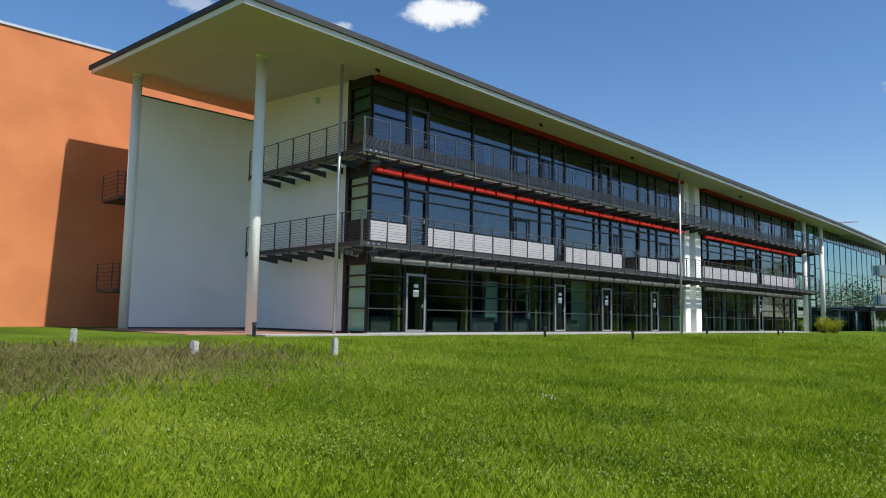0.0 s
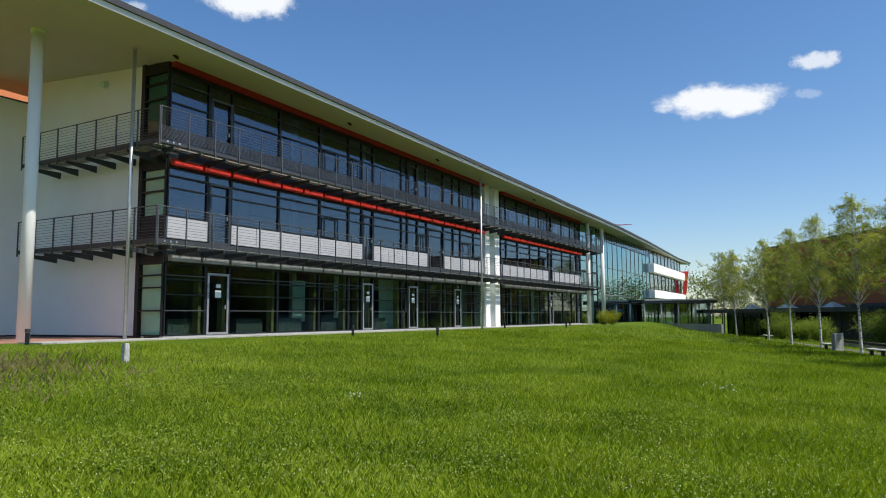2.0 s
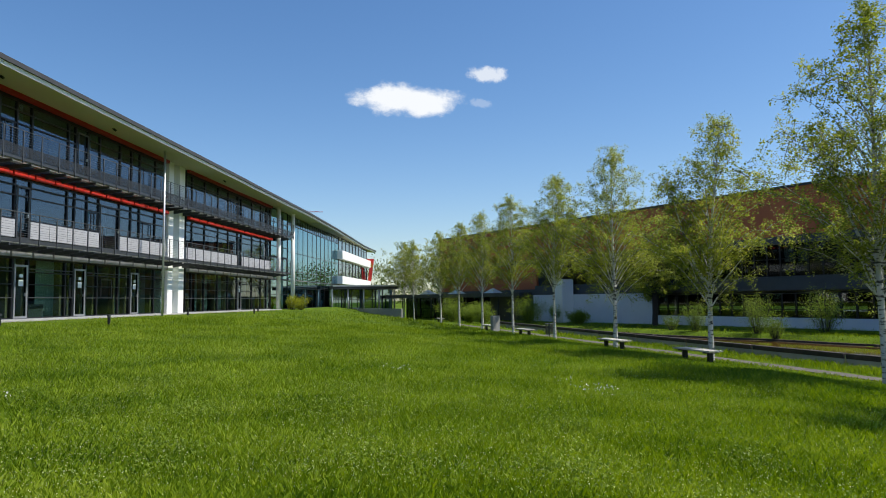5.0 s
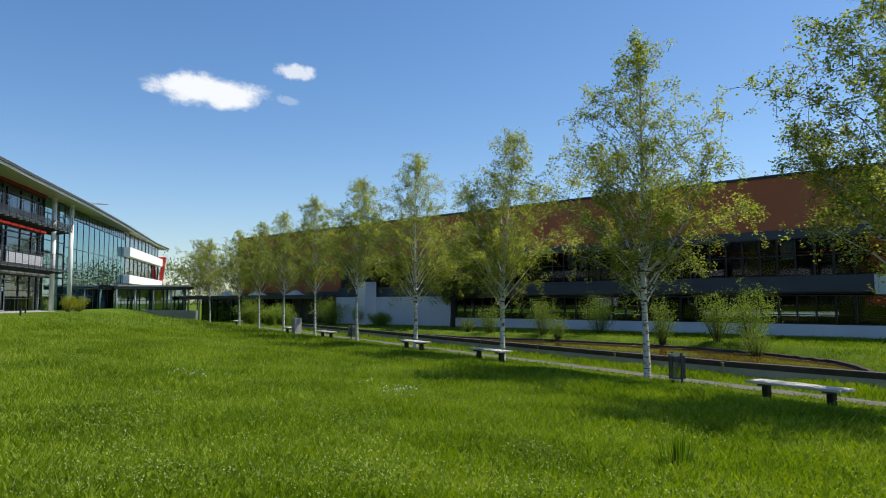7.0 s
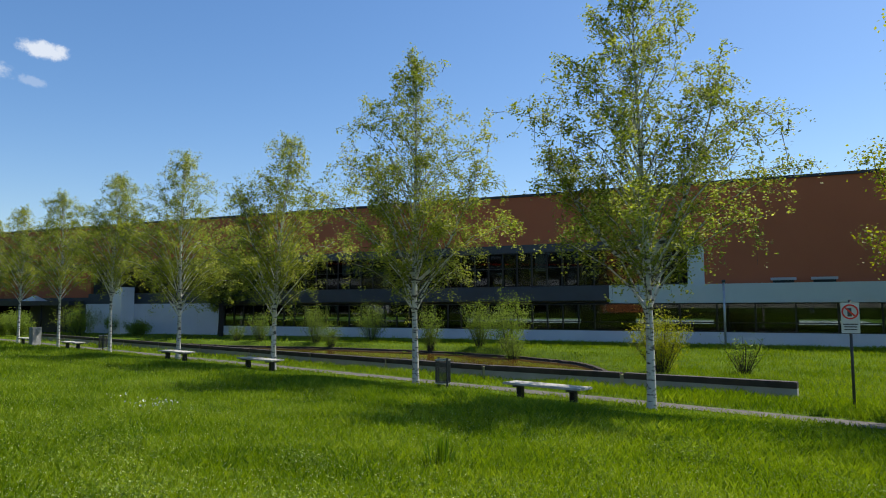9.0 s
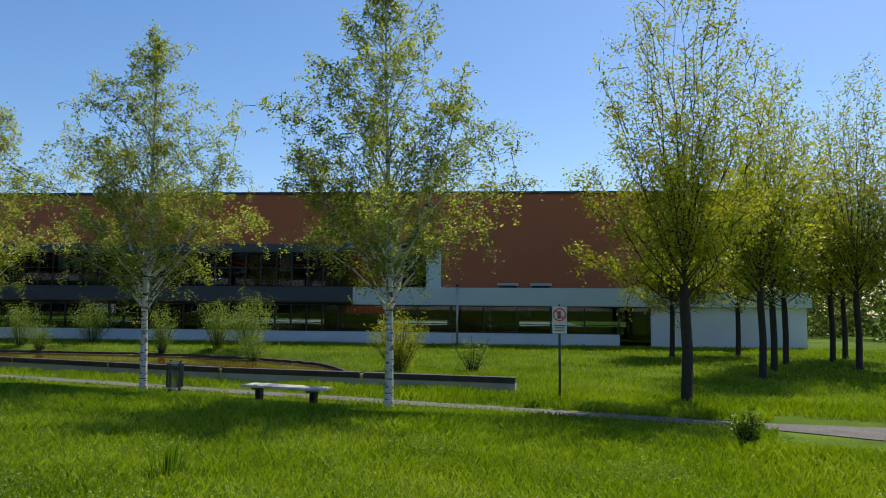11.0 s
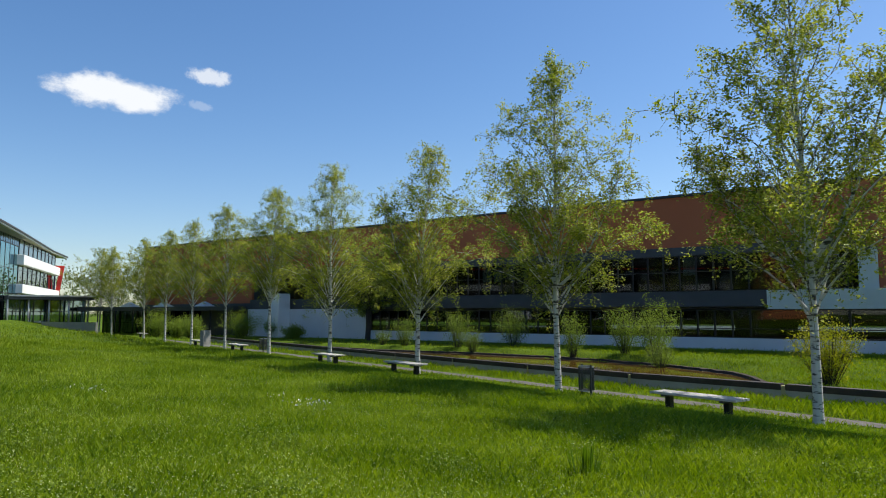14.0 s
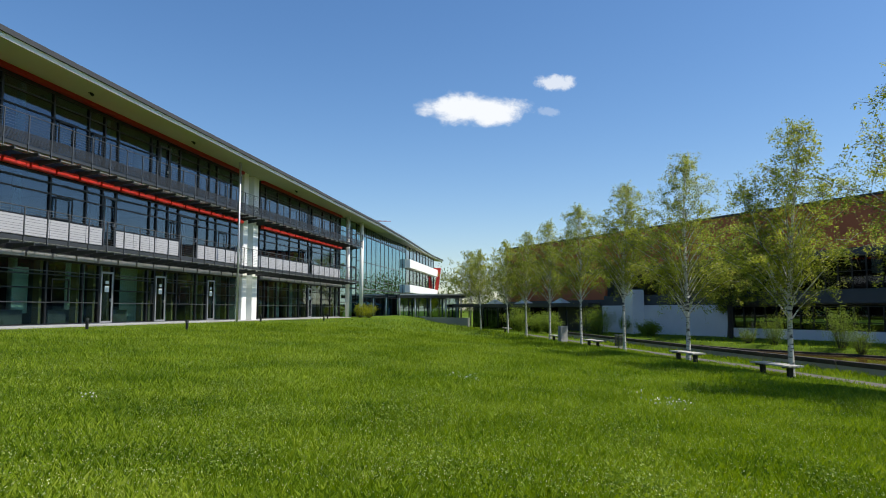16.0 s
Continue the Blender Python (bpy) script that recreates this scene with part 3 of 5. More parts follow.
def balcony(xa, xb, zdeck, slats, label, m=MF, brackets=True):
    """A steel gallery along the front: deck, brackets, posts and rails."""
    e = thing("gallery", label, "gallery", "steel galleries")
    y0, y1 = -1.30, -.36
    L = xb - xa
    boxes("deck_edge", [(xa, xb, y0 - .03, y0 + .03, zdeck - .16, zdeck)], STEEL, e, m=m)
    boxes("deck_grating", [(xa, xb, y0 + .06 + .105 * k, y0 + .085 + .105 * k, zdeck - .05, zdeck - .02) for k in range(8)], STEEL, e, m=m)
    for y in (y0 + .25, y0 + .5, y0 + .75):
        boxes("deck_joist", [(xa, xb, y, y + .06, zdeck - .12, zdeck - .054)], GALV, e, m=m)
    n = round(L / 1.17)
    step = L / n
    bm = bmesh.new()
    v = [bm.verts.new((x, y, z)) for x in (-.03, .03) for y, z in ((y0 - .02, -.20), (y0 - .02, -.30), (-.1, -.46), (-.1, -.20))]
    for f in ((0, 1, 2, 3), (7, 6, 5, 4), (0, 4, 5, 1), (1, 5, 6, 2), (2, 6, 7, 3), (3, 7, 4, 0)):
        bm.faces.new([v[i] for i in f])
    br = part("bracket", bm, STEEL, e)
    br.matrix_basis = m @ Matrix.Translation((xa + step * .5, 0, zdeck))
    po = boxes("post", [(-.022, .022, y0 - .075, y0 - .033, -.26, 1.12)], RAIL, e)
    po.matrix_basis = m @ Matrix.Translation((xa, 0, zdeck))
    for i in range(1, n + 1):
        again(po, m @ Matrix.Translation((xa + step * i - (.02 if i == n else 0), 0, zdeck)), e)
        if i < n:
            again(br, m @ Matrix.Translation((xa + step * (i + .5), 0, zdeck)), e)
    rods("top_rail", [(m @ Vector((xa, y0 - .05, zdeck + 1.1)), m @ Vector((xb, y0 - .05, zdeck + 1.1)))], .02, RAIL, e)
    for k in range(6):
        z = zdeck + .98 - .105 * k - (0 if k < 5 else .02)
        rods("wire_rail", [(m @ Vector((xa, y0 - .05, z)), m @ Vector((xb, y0 - .05, z)))], .006, RAIL, e, seg=6)
    for k in range(10 if slats else 4):
        z = zdeck + (.40 - .042 * k if slats else .35 - .1 * k)
        boxes("slat" if slats else "wire_rail", [(xa, xb, y0 - .062, y0 - .04, z - (.013 if slats else .005), z + (.013 if slats else .005))], SLAT if slats else RAIL, e, m=m)
    return e


balcony(15.56, 42.9, E0 + 2.74, False, "grey steel gallery with wire railing at first floor")
balcony(15.56, 42.9, E0 + 6.20, True, "grey steel gallery with slatted apron at second floor")
balcony(42.9, 64.5, E0 + 2.74, False, "grey steel gallery running on past the pylons")
balcony(42.9, 65.5, E0 + 6.20, True, "grey steel gallery with slats past the pylons")
MG = frame_of((X0 - .06, 28.3), (0, -1))
balcony(0.0, 8.27, E0 + 2.74, False, "steel gallery on the white gable wall", MG)
balcony(0.0, 8.27, E0 + 6.20, False, "upper steel gallery on the white gable wall", MG)
# landings of the stair behind the screen wall
for z in (E0 + 1.0, E0 + 5.0):
    e = thing("stair_landing", "small steel stair landing beside the screen wall", "landing", "stair landings")
    boxes("deck", [(10.9, 11.95, 30.95, 33.0, z - .14, z)], STEEL, e)
    for k in range(6):
        rods("wire_rail", [((10.9, 31.2, z + .18 * (k + 1)), (11.95, 31.2, z + .18 * (k + 1))), ((10.9, 31.2, z + .18 * (k + 1)), (10.9, 33, z + .18 * (k + 1)))], .012, STEEL, e, seg=6)
    for x, y in ((10.9, 31.2), (11.2, 31.2), (11.55, 31.2), (10.9, 33)):
        boxes("post", [(x - .02, x + .02, y - .02, y + .02, z, z + 1.12)], STEEL, e)
for x, y in ((16.5, 20.6), (26.2, 20.2), (34.5, 20.2), (49.0, 20.2)):
    c = thing("soffit_spotlight", "small dark spotlight under the soffit", "spotlight", "soffit spotlights", at=(x, y, soffit(x, y)))
    boxes("base_plate", [(-.06, .06, -.06, .06, -.03, 0.01)], FRAME, c)
    bm = bmesh.new()
    rod(bm, (0, 0, -.03), (.02, -.12, -.12), .05, .06, 12)
    part("lamp_head", bm, FRAME, c)

# ---- glass hall and end block ----
H0, H1, H2 = Vector((67.9, 21.45)), Vector((92.0, 22.05)), Vector((117.0, 23.2))
hall = thing("glass_hall", "tall blue-green curtain wall of the glass hall", "facade", kind="structure")
MH = frame_of(H0, H1 - H0)
HL = (H1 - H0).length
cells = 12
for i in range(cells):
    a, b = HL * i / cells, HL * (i + 1) / cells
    p = H0 + (H1 - H0) * ((i + .5) / cells)
    top = soffit(p.x, p.y) - .06
    window(hall, a, b, E0 + 2.2, top - .97, (E0 + 3.1, E0 + 5.0), HALL_GLASS, MH, thick=.04, depth=.04)
    for k in range(2):
        window(hall, a + (b - a) * k / 2, a + (b - a) * (k + 1) / 2, top - .95, top, (), GLASS, MH, thick=.04, depth=.03)
        boxes("blind", [(a + (b - a) * k / 2 + .08, a + (b - a) * (k + 1) / 2 - .08, .09, .11, top - .9 + .26 * ((i * 7 + k * 3) % 3), top - .05)], PAPER, hall, m=MH)
    window(hall, a, b, BASE, E0 + 2.18, (E0 + 1.4,), HALL_GLASS, MH, thick=.04, depth=.03, rails=(E0 + 1.6,) if i % 3 else ())
boxes("hall_floor", [(0, HL, .2, 7, BASE - .2, BASE), (0, HL, 6.8, 7, BASE, 10)], DIM_INTERIOR, hall, m=MH)
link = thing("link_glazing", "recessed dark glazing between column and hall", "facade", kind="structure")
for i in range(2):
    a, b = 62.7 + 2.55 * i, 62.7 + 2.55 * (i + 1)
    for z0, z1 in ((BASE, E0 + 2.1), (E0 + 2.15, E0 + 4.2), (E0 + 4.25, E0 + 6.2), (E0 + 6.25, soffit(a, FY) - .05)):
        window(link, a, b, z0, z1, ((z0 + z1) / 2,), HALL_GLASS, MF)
boxes("back_wall", [(62.7, 67.8, FY + 3, FY + 3.2, BASE, 10.2)], DIM_INTERIOR, link)
endb = thing("end_block", "white banded end block of the office building", "building", kind="structure")
ME = frame_of(H1, H2 - H1)
EL = (H2 - H1).length
for z0, z1 in ((E0 + 2.3, E0 + 3.35), (E0 + 5.6, E0 + 6.75)):
    boxes("white_band", [(-.6, EL + .3, -.7, .1, z0, z1)], WHITE, endb, bevel=.02, m=ME)
for i in range(9):
    p = H1 + (H2 - H1) * (i / 9)
    for z0, z1 in ((BASE - .5, E0 + 2.3), (E0 + 3.36, E0 + 5.59), (E0 + 6.76, soffit(p.x, p.y) - .05)):
        window(endb, EL * i / 9, EL * (i + 1) / 9, z0, z1, (z0 + .75 * (z1 - z0),), END_GLASS, ME)
boxes("back_wall", [(0, EL, 4, 4.2, BASE - 1, 10.2), (EL - .2, EL, .2, 4, BASE - 1, 10.2)], DIM_INTERIOR, endb, m=ME)
sg = thing("red_frame_sign", "slanted red frame with a dark blue panel", "sign")
MS = frame_of((117.3, 23.5), (0.18, -0.98))
bm = bmesh.new()
for q in (((.42, 3.0), (1.0, 3.0), (1.55, 7.1), (.95, 7.1)), ((-.1, 6.6), (.95, 6.6), (.95, 7.1), (-.1, 7.1))):
    f0 = [bm.verts.new(MS @ Vector((u, -.15, E0 + z))) for u, z in q]
    f1 = [bm.verts.new(MS @ Vector((u, .15, E0 + z))) for u, z in q]
    bm.faces.new(f0)
    bm.faces.new(f1[::-1])
    for i in range(4):
        bm.faces.new((f0[i], f1[i], f1[(i + 1) % 4], f0[(i + 1) % 4]))
part("red_frame", bm, RED, sg)
boxes("blue_panel", [(-.05, .40, -.05, .05, LOW, E0 + 6.4)], BLUE, sg, m=MS)
boxes("foot", [(.42, 1.0, -.15, .15, LOW, E0 + 3.0)], RED, sg, m=MS)

# ---- entrance pavilion and covered walkway ----
PA, PB, PC = Vector((85.03, 21.2)), Vector((88.0, 14.0)), Vector((71.5, -2.6))
pav = thing("entrance_pavilion", "low glazed entrance pavilion with a flat grey roof", "pavilion")
MP = frame_of(PA, PB - PA)
PL = (PB - PA).length
boxes("roof_slab", [(0, PL + .6, -.8, 4, E0 + 1.48, E0 + 1.95)], STEEL, pav, bevel=.03, m=MP)
boxes("roof_trim", [(0, PL + .6, -.84, -.804, E0 + 1.80, E0 + 1.97)], GALV, pav, m=MP)
for i in range(5):
    rods("post", [(MP @ Vector((PL * i / 4, -.5, -.2)), MP @ Vector((PL * i / 4, -.5, E0 + 1.49)))], .1, GALV, pav, seg=14)
for i in range(6):
    window(pav, PL * i / 6, PL * (i + 1) / 6, E0 - 1.2, E0 + 1.47, (E0 + .2,), HALL_GLASS, MP @ Matrix.Translation((0, .6, 0)))
boxes("back_wall", [(1.2, PL, 3.5, 3.7, E0 - 1.6, E0 + 1.47)], DIM_INTERIOR, pav, m=MP)
wk = thing("covered_walkway", "long flat-roofed covered walkway on thin posts", "walkway")
MW = frame_of(PB, PC - PB)
WL = (PC - PB).length
boxes("roof_slab", [(.6, WL, -1.6, 1.6, E0 + .32, E0 + .66)], STEEL, wk, bevel=.03, m=MW)
for i in range(9):
    for y in (-1.4, 1.4):
        rods("post", [(MW @ Vector((1 + (WL - 1.4) * i / 8, y, LOW - .5)), MW @ Vector((1 + (WL - 1.4) * i / 8, y, E0 + .33)))], .06, FRAME, wk, seg=10)
for i in range(8):
    window(wk, .6 + (WL - .6) * i / 8, .6 + (WL - .6) * (i + 1) / 8, LOW - .2, E0 + .31, (.6,), WALK_GLASS, MW @ Matrix.Translation((0, 1.66, 0)), thick=.06)
for k in (.30, .52, .77):
    bm = bmesh.new()
    bmesh.ops.create_cone(bm, cap_ends=True, segments=4, radius1=1.15, radius2=.12, depth=.55, matrix=MW @ Matrix.Translation((WL * k, 0, E0 + .66 + .275)) @ pose(0, 0, 0, 0, 0, 45))
    part("skylight", bm, SILVER, wk, "pale pyramid skylight")
rw = boxes("retaining_wall", [(0, 9.5, -.12, .12, LOW - .6, 0.72)], GRANITE, m=frame_of((77.0, 11.3), (.75, .66)))
tagged(rw, "grey concrete retaining wall at the lawn's edge", "wall", kind="structure")

# ---- far building ----
FM = Matrix(((FACE_U.x, FACE_N.x, 0, FACE_N.x * FD), (FACE_U.y, FACE_N.y, 0, FACE_N.y * FD), (0, 0, 1, 0), (0, 0, 0, 1)))
FB = -.5
ROOF_R, ROOF_L = 8.50, 9.05
far = thing("far_building", "long low building with brown upper wall and dark glass", "building")


def sloped(name, x0, x1, y0, y1, z0, mat, parent, label=""):
    def zt(x):
        return ROOF_R + (ROOF_L - ROOF_R) * (x + 16) / 94
    v = [FM @ Vector(p) for p in ((x0, y0, z0), (x1, y0, z0), (x1, y1, z0), (x0, y1, z0), (x0, y0, zt(x0)), (x1, y0, zt(x1)), (x1, y1, zt(x1)), (x0, y1, zt(x0)))]
    return raw(name, [tuple(p) for p in v], [(0, 1, 5, 4), (1, 2, 6, 5), (2, 3, 7, 6), (3, 0, 4, 7), (4, 5, 6, 7), (3, 2, 1, 0)], mat, parent, label)


sloped("upper_wall", -14, 5.2, 0, 20, 2.92, BROWN, far, "brown rendered wall")
sloped("upper_wall", 5.2, 77, 0, 20, 5.6, BROWN, far, "brown rendered wall")
v = []
for x, z in ((-14.05, ROOF_R + .01), (77.05, ROOF_L)):
    v += [FM @ Vector((x, -.08, z)), FM @ Vector((x, -.08, z + .16)), FM @ Vector((x, 20.1, z + .16))]
raw("coping", [tuple(p) for p in v], [(0, 3, 4, 1), (1, 4, 5, 2)], ROOFTOP, far)
boxes("plinth_wall", [(-5.8, 41, -.25, .1, FB - 1, .22), (41, 57, -.3, .1, FB - 1, 2.0), (-16.2, -7.6, -.25, .1, FB - 1, 1.84)], PALEWALL, far, "bluish white plinth wall", m=FM)
boxes("white_pier", [(50.8, 52.0, -1.6, -.31, FB - 1, 3.4)], WHITE, far, m=FM)
boxes("pale_band", [(-16.4, 10, -.55, 5, 1.86, 2.91)], SILVER, far, "pale grey band over the windows", m=FM)
boxes("spandrel_band", [(5.6, 57, -.1, .2, 2.02, 2.92)], SPANDREL, far, m=FM)
boxes("eaves_band", [(5.2, 77, -.12, .3, 5.1, 5.59)], SPANDREL, far, m=FM)
boxes("grey_pier", [(4.7, 5.6, -.1, .3, 2.92, 5.1)], SILVER, far, m=FM)
boxes("end_wall_base", [(57, 77, .1, .4, FB - 1, 2.6)], SPANDREL, far, m=FM)
boxes("end_wall", [(57, 77, .1, .4, 2.6, 5.1)], BROWN, far, "brown rendered wall", m=FM)
xs = [-5.8 + 1.98 * i for i in range(8)] + [10.04 + .99 * i for i in range(1, 33)]
for i, (a, b) in enumerate(zip(xs, xs[1:])):
    if a > 40.8:
        continue
    w = window(far, a, b, .23, 1.84, (.75,), FAR_GLASS, FM, thick=.045)
    if b > 6.2:
        window(far, max(a, 5.6), b, 2.93, 5.08, (4.1,), FAR_GLASS, FM, thick=.045)
window(far, -7.6, -5.82, FB, 1.84, (1.2,), FAR_GLASS, FM)
# Dark inner surfaces added to close the storey, so its windows look unlit.
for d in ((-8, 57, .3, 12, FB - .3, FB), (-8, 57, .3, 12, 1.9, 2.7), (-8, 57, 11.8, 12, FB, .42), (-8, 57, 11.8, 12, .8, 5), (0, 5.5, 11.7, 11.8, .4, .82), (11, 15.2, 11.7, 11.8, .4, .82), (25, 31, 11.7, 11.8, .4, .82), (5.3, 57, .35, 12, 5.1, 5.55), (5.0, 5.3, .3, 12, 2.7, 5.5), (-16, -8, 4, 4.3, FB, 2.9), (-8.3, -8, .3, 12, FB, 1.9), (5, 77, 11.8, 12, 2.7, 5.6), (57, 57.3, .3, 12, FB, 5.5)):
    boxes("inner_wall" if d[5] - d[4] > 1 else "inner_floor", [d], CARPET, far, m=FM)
# Unseen pale ground, added to whiten the window strip through the back-wall gap.
pale_ground = boxes("courtyard_paving", [(-8, 57, 20.5, 75, FB - .4, FB + .14)], CONCRETE, m=FM)
tagged(pale_ground, "unseen pale ground added behind the far building to whiten its windows", "paving", kind="structure")
boxes("blind", [(xs[i] + .1, xs[i + 1] - .1, .3, .33, 3.9, 5.0) for i in (11, 18, 19, 25, 26)], PAPER, far, "lowered pale blinds", m=FM)
for a in (.05, -1.9):
    u = thing("wall_vent", "small pale vent box on the brown wall", "vent", "wall vents")
    boxes("box_body", [(a, a + 1.25, -.3, -.004, 3.06, 3.2)], PANEL, u, m=FM)
    boxes("grille", [(a + .1, a + 1.15, -.22, -.004, 2.92, 3.056)], FRAME, u, m=FM)
for a in (3.6,):
    lp = thing("lamp_post", "thin grey steel lamp post on the grass", "post")
    p = FM @ Vector((a, -1.2, 0))
    rods("shaft", [((p.x, p.y, -.6), (p.x, p.y, 2.95))], .06, GALV, lp, seg=12)
    rods("head", [((p.x, p.y, 2.95), (p.x, p.y, 3.1))], .1, STEEL, lp, seg=12)
# ---- low pond wall ----
pw = thing("pond_wall", "low concrete pond wall with dark stained coping", "wall", kind="structure")
stops = [5.4, 9.75, 14.2, 18.6, 23.0, 27.4, 31.8, 36.2, 40.6, 45, 50, 56]
for a, b in zip(stops, stops[1:]):
    p, q = row_point(a + .06, float(np.interp(a, *WALL))), row_point(b - .06, float(np.interp(b, *WALL)))
    m = frame_of(p, (q - p).to_2d())
    n = (q - p).length
    blk = boxes("wall_block", [(0, n, -.11, .11, LOW - .6, LOW + .25)], CONCRETE, pw, m=m)
    boxes("coping", [(0, n, -.14, .14, LOW + .254, LOW + .41)], DARKCAP, blk, "dark stained coping", bevel=.012, m=m)
    if b < 50:
        boxes("joint_post", [(n + .0, n + .12, -.07, .07, LOW - .6, LOW + .36)], HEDGE_GAP, pw, m=m)


def bench(at, turn):
    e = thing("park_bench", "backless bench with pale weathered board top", "bench", "benches by the path")
    for k in range(4):
        boxes("seat_board", [(-1.05, 1.05, -.26 + .132 * k, -.26 + .132 * k + .118, .41, .46)], TEAK, e, bevel=.006)
    for x in (-.72, .72):
        boxes("leg", [(x - .065, x + .065, -.075, .075, -.3, .36)], FRAME, e, bevel=.01)
        boxes("seat_bearer", [(x - .04, x + .04, -.24, .24, .362, .408)], STEEL, e)
    e.matrix_basis = Matrix.Translation(at) @ pose(0, 0, 0, 0, 0, turn)
    return e


ANG = math.degrees(math.atan2(ROW_U.y, ROW_U.x))
b0 = bench(row_point(9.3, -.75, LOW), ANG)
for a, c in ((20.8, -.9), (26.9, -.85), (37.9, -.9), (45.0, -.9), (66.0, .3)):
    p = row_point(a, c)
    copy_thing(b0, Matrix.Translation(at_ground(p.x, p.y)) @ pose(0, 0, 0, 0, 0, ANG))


def litter_bin(at):
    e = thing("litter_bin", "round wire-mesh litter bin on two posts", "bin", "litter bins")
    for k in range(44):
        t = 2 * math.pi * k / 44
        rods("mesh_rod", [((.2 * math.cos(t), .2 * math.sin(t), .16), (.2 * math.cos(t), .2 * math.sin(t), .78))], .008, STEEL, e, seg=5)
    bm = bmesh.new()
    bmesh.ops.create_cone(bm, cap_ends=True, segments=24, radius1=.19, radius2=.19, depth=.02, matrix=Matrix.Translation((0, 0, .17)))
    part("bottom_plate", bm, STEEL, e)
    for z in (.16, .78):
        bm = bmesh.new()
        bmesh.ops.create_cone(bm, cap_ends=False, segments=24, radius1=.21, radius2=.21, depth=.03, matrix=Matrix.Translation((0, 0, z)))
        part("hoop", bm, GALV, e)
    for s in (-.24, .24):
        boxes("post", [(s - .02, s + .02, -.02, .02, -.3, .84)], STEEL, e)
    e.matrix_basis = Matrix.Translation(at)
    return e


bin0 = litter_bin(row_point(13.2, .0, LOW))
copy_thing(bin0, Matrix.Translation(row_point(38.0, .6, LOW)))
st = boxes("stone_stele", [(-.32, .32, -.12, .12, -.3, 1.18)], GRANITE, bevel=.02)
st.matrix_basis = Matrix.Translation(row_point(42.3, -1.3, LOW)) @ pose(0, 0, 0, 0, 0, ANG - 60)
tagged(st, "upright dark grey stone slab in the grass", "stele")

# stone bollards and small path lights
for k, (x, y, h, w) in enumerate(((10.27, 14.17, .46, .066), (6.4, 13.56, .43, .07), (5.57, 18.2, .40, .062))):
    o = boxes("stone_bollard", [(-w, w, -w, w, -.3, h * .55), (-w * .93, w * .93, -w, w * .95, h * .55, h - .03), (-w * .8, w * .86, -w * .8, w * .84, h - .03, h)], PALE_GRANITE, bevel=.012)
    o.matrix_basis = Matrix.Translation(at_ground(x, y)) @ pose(0, 0, 0, 0, 0, 20 * k)
    tagged(o, "rough square granite bollard standing in the grass", "bollard", "granite bollards")
for x, y in ((25.1, 19.05), (28.5, 16.7), (11.6, 20.4), (42.4, 19.7), (50.5, 18.4), (55.5, 19.9)):
    e = thing("path_light", "short dark path light in the lawn", "lamp", "path lights", at=at_ground(x, y))
    bm = bmesh.new()
    rod(bm, (0, 0, -.2), (0, 0, .36), .06, seg=14)
    part("post", bm, FRAME, e)
    bm = bmesh.new()
    rod(bm, (0, 0, .365), (0, 0, .46), .075, seg=14)
    part("cap", bm, STEEL, e)

# ---- prohibition sign ----
sp = at_ground(9.0, -15.1)
MSN = Matrix.Translation(sp) @ pose(0, 0, 0, 0, 0, 212)
sign = thing("no_entry_sign", "white sign with crossed red ring on post", "sign")
sign.matrix_basis = MSN
rods("post", [((0, 0, -.3), (0, 0, 2.34))], .03, STEEL, sign, seg=12)
boxes("plate", [(-.175, .175, -.045, -.033, 1.62, 2.28)], SIGNWHITE, sign, bevel=.004)
bm = bmesh.new()
ring = 40
vs = []
for k in range(ring):
    t = 2 * math.pi * k / ring
    vs.append([bm.verts.new((r * math.cos(t), y, 2.08 + r * math.sin(t))) for r, y in ((.162, -.047), (.128, -.047), (.162, -.051), (.128, -.051))])
for k in range(ring):
    a, b = vs[k], vs[(k + 1) % ring]
    bm.faces.new((a[2], b[2], b[3], a[3]))
    bm.faces.new((a[0], b[0], b[2], a[2]))
    bm.faces.new((a[1], b[1], b[3], a[3]))
part("red_ring", bm, RED, sign, "red prohibition ring")
boxes("red_bar", [(-.132, .132, -.055, -.0515, -.018, .018)], RED, sign, m=Matrix.Translation((0, 0, 2.08)) @ pose(0, 0, 0, 0, 45, 0))
boxes("pictogram", [(-.05, .03, -.0505, -.0475, 1.98, 2.16), (-.02, .06, -.0505, -.0475, 2.02, 2.05)], INK, sign)
boxes("text_bar", [(-.14, .14, -.0505, -.0475, 1.80, 1.825), (-.12, .12, -.0505, -.0475, 1.745, 1.77), (-.12, .12, -.0505, -.0475, 1.69, 1.71)], INK, sign)


# ---- trees ----
def tube(verts, faces, pts, radii, seg=7):
    """A tapered tube along points, added to lists."""
    base = len(verts)
    for k, p in enumerate(pts):
        d = (pts[min(k + 1, len(pts) - 1)] - pts[max(k - 1, 0)]).normalized()
        a = d.orthogonal().normalized()
        b = d.cross(a)
        for s in range(seg):
            t = 2 * math.pi * s / seg
            verts.append(tuple(p + (a * math.cos(t) + b * math.sin(t)) * radii[k]))
        if k:
            for s in range(seg):
                i = base + (k - 1) * seg
                faces.append((i + s, i + (s + 1) % seg, i + seg + (s + 1) % seg, i + seg + s))


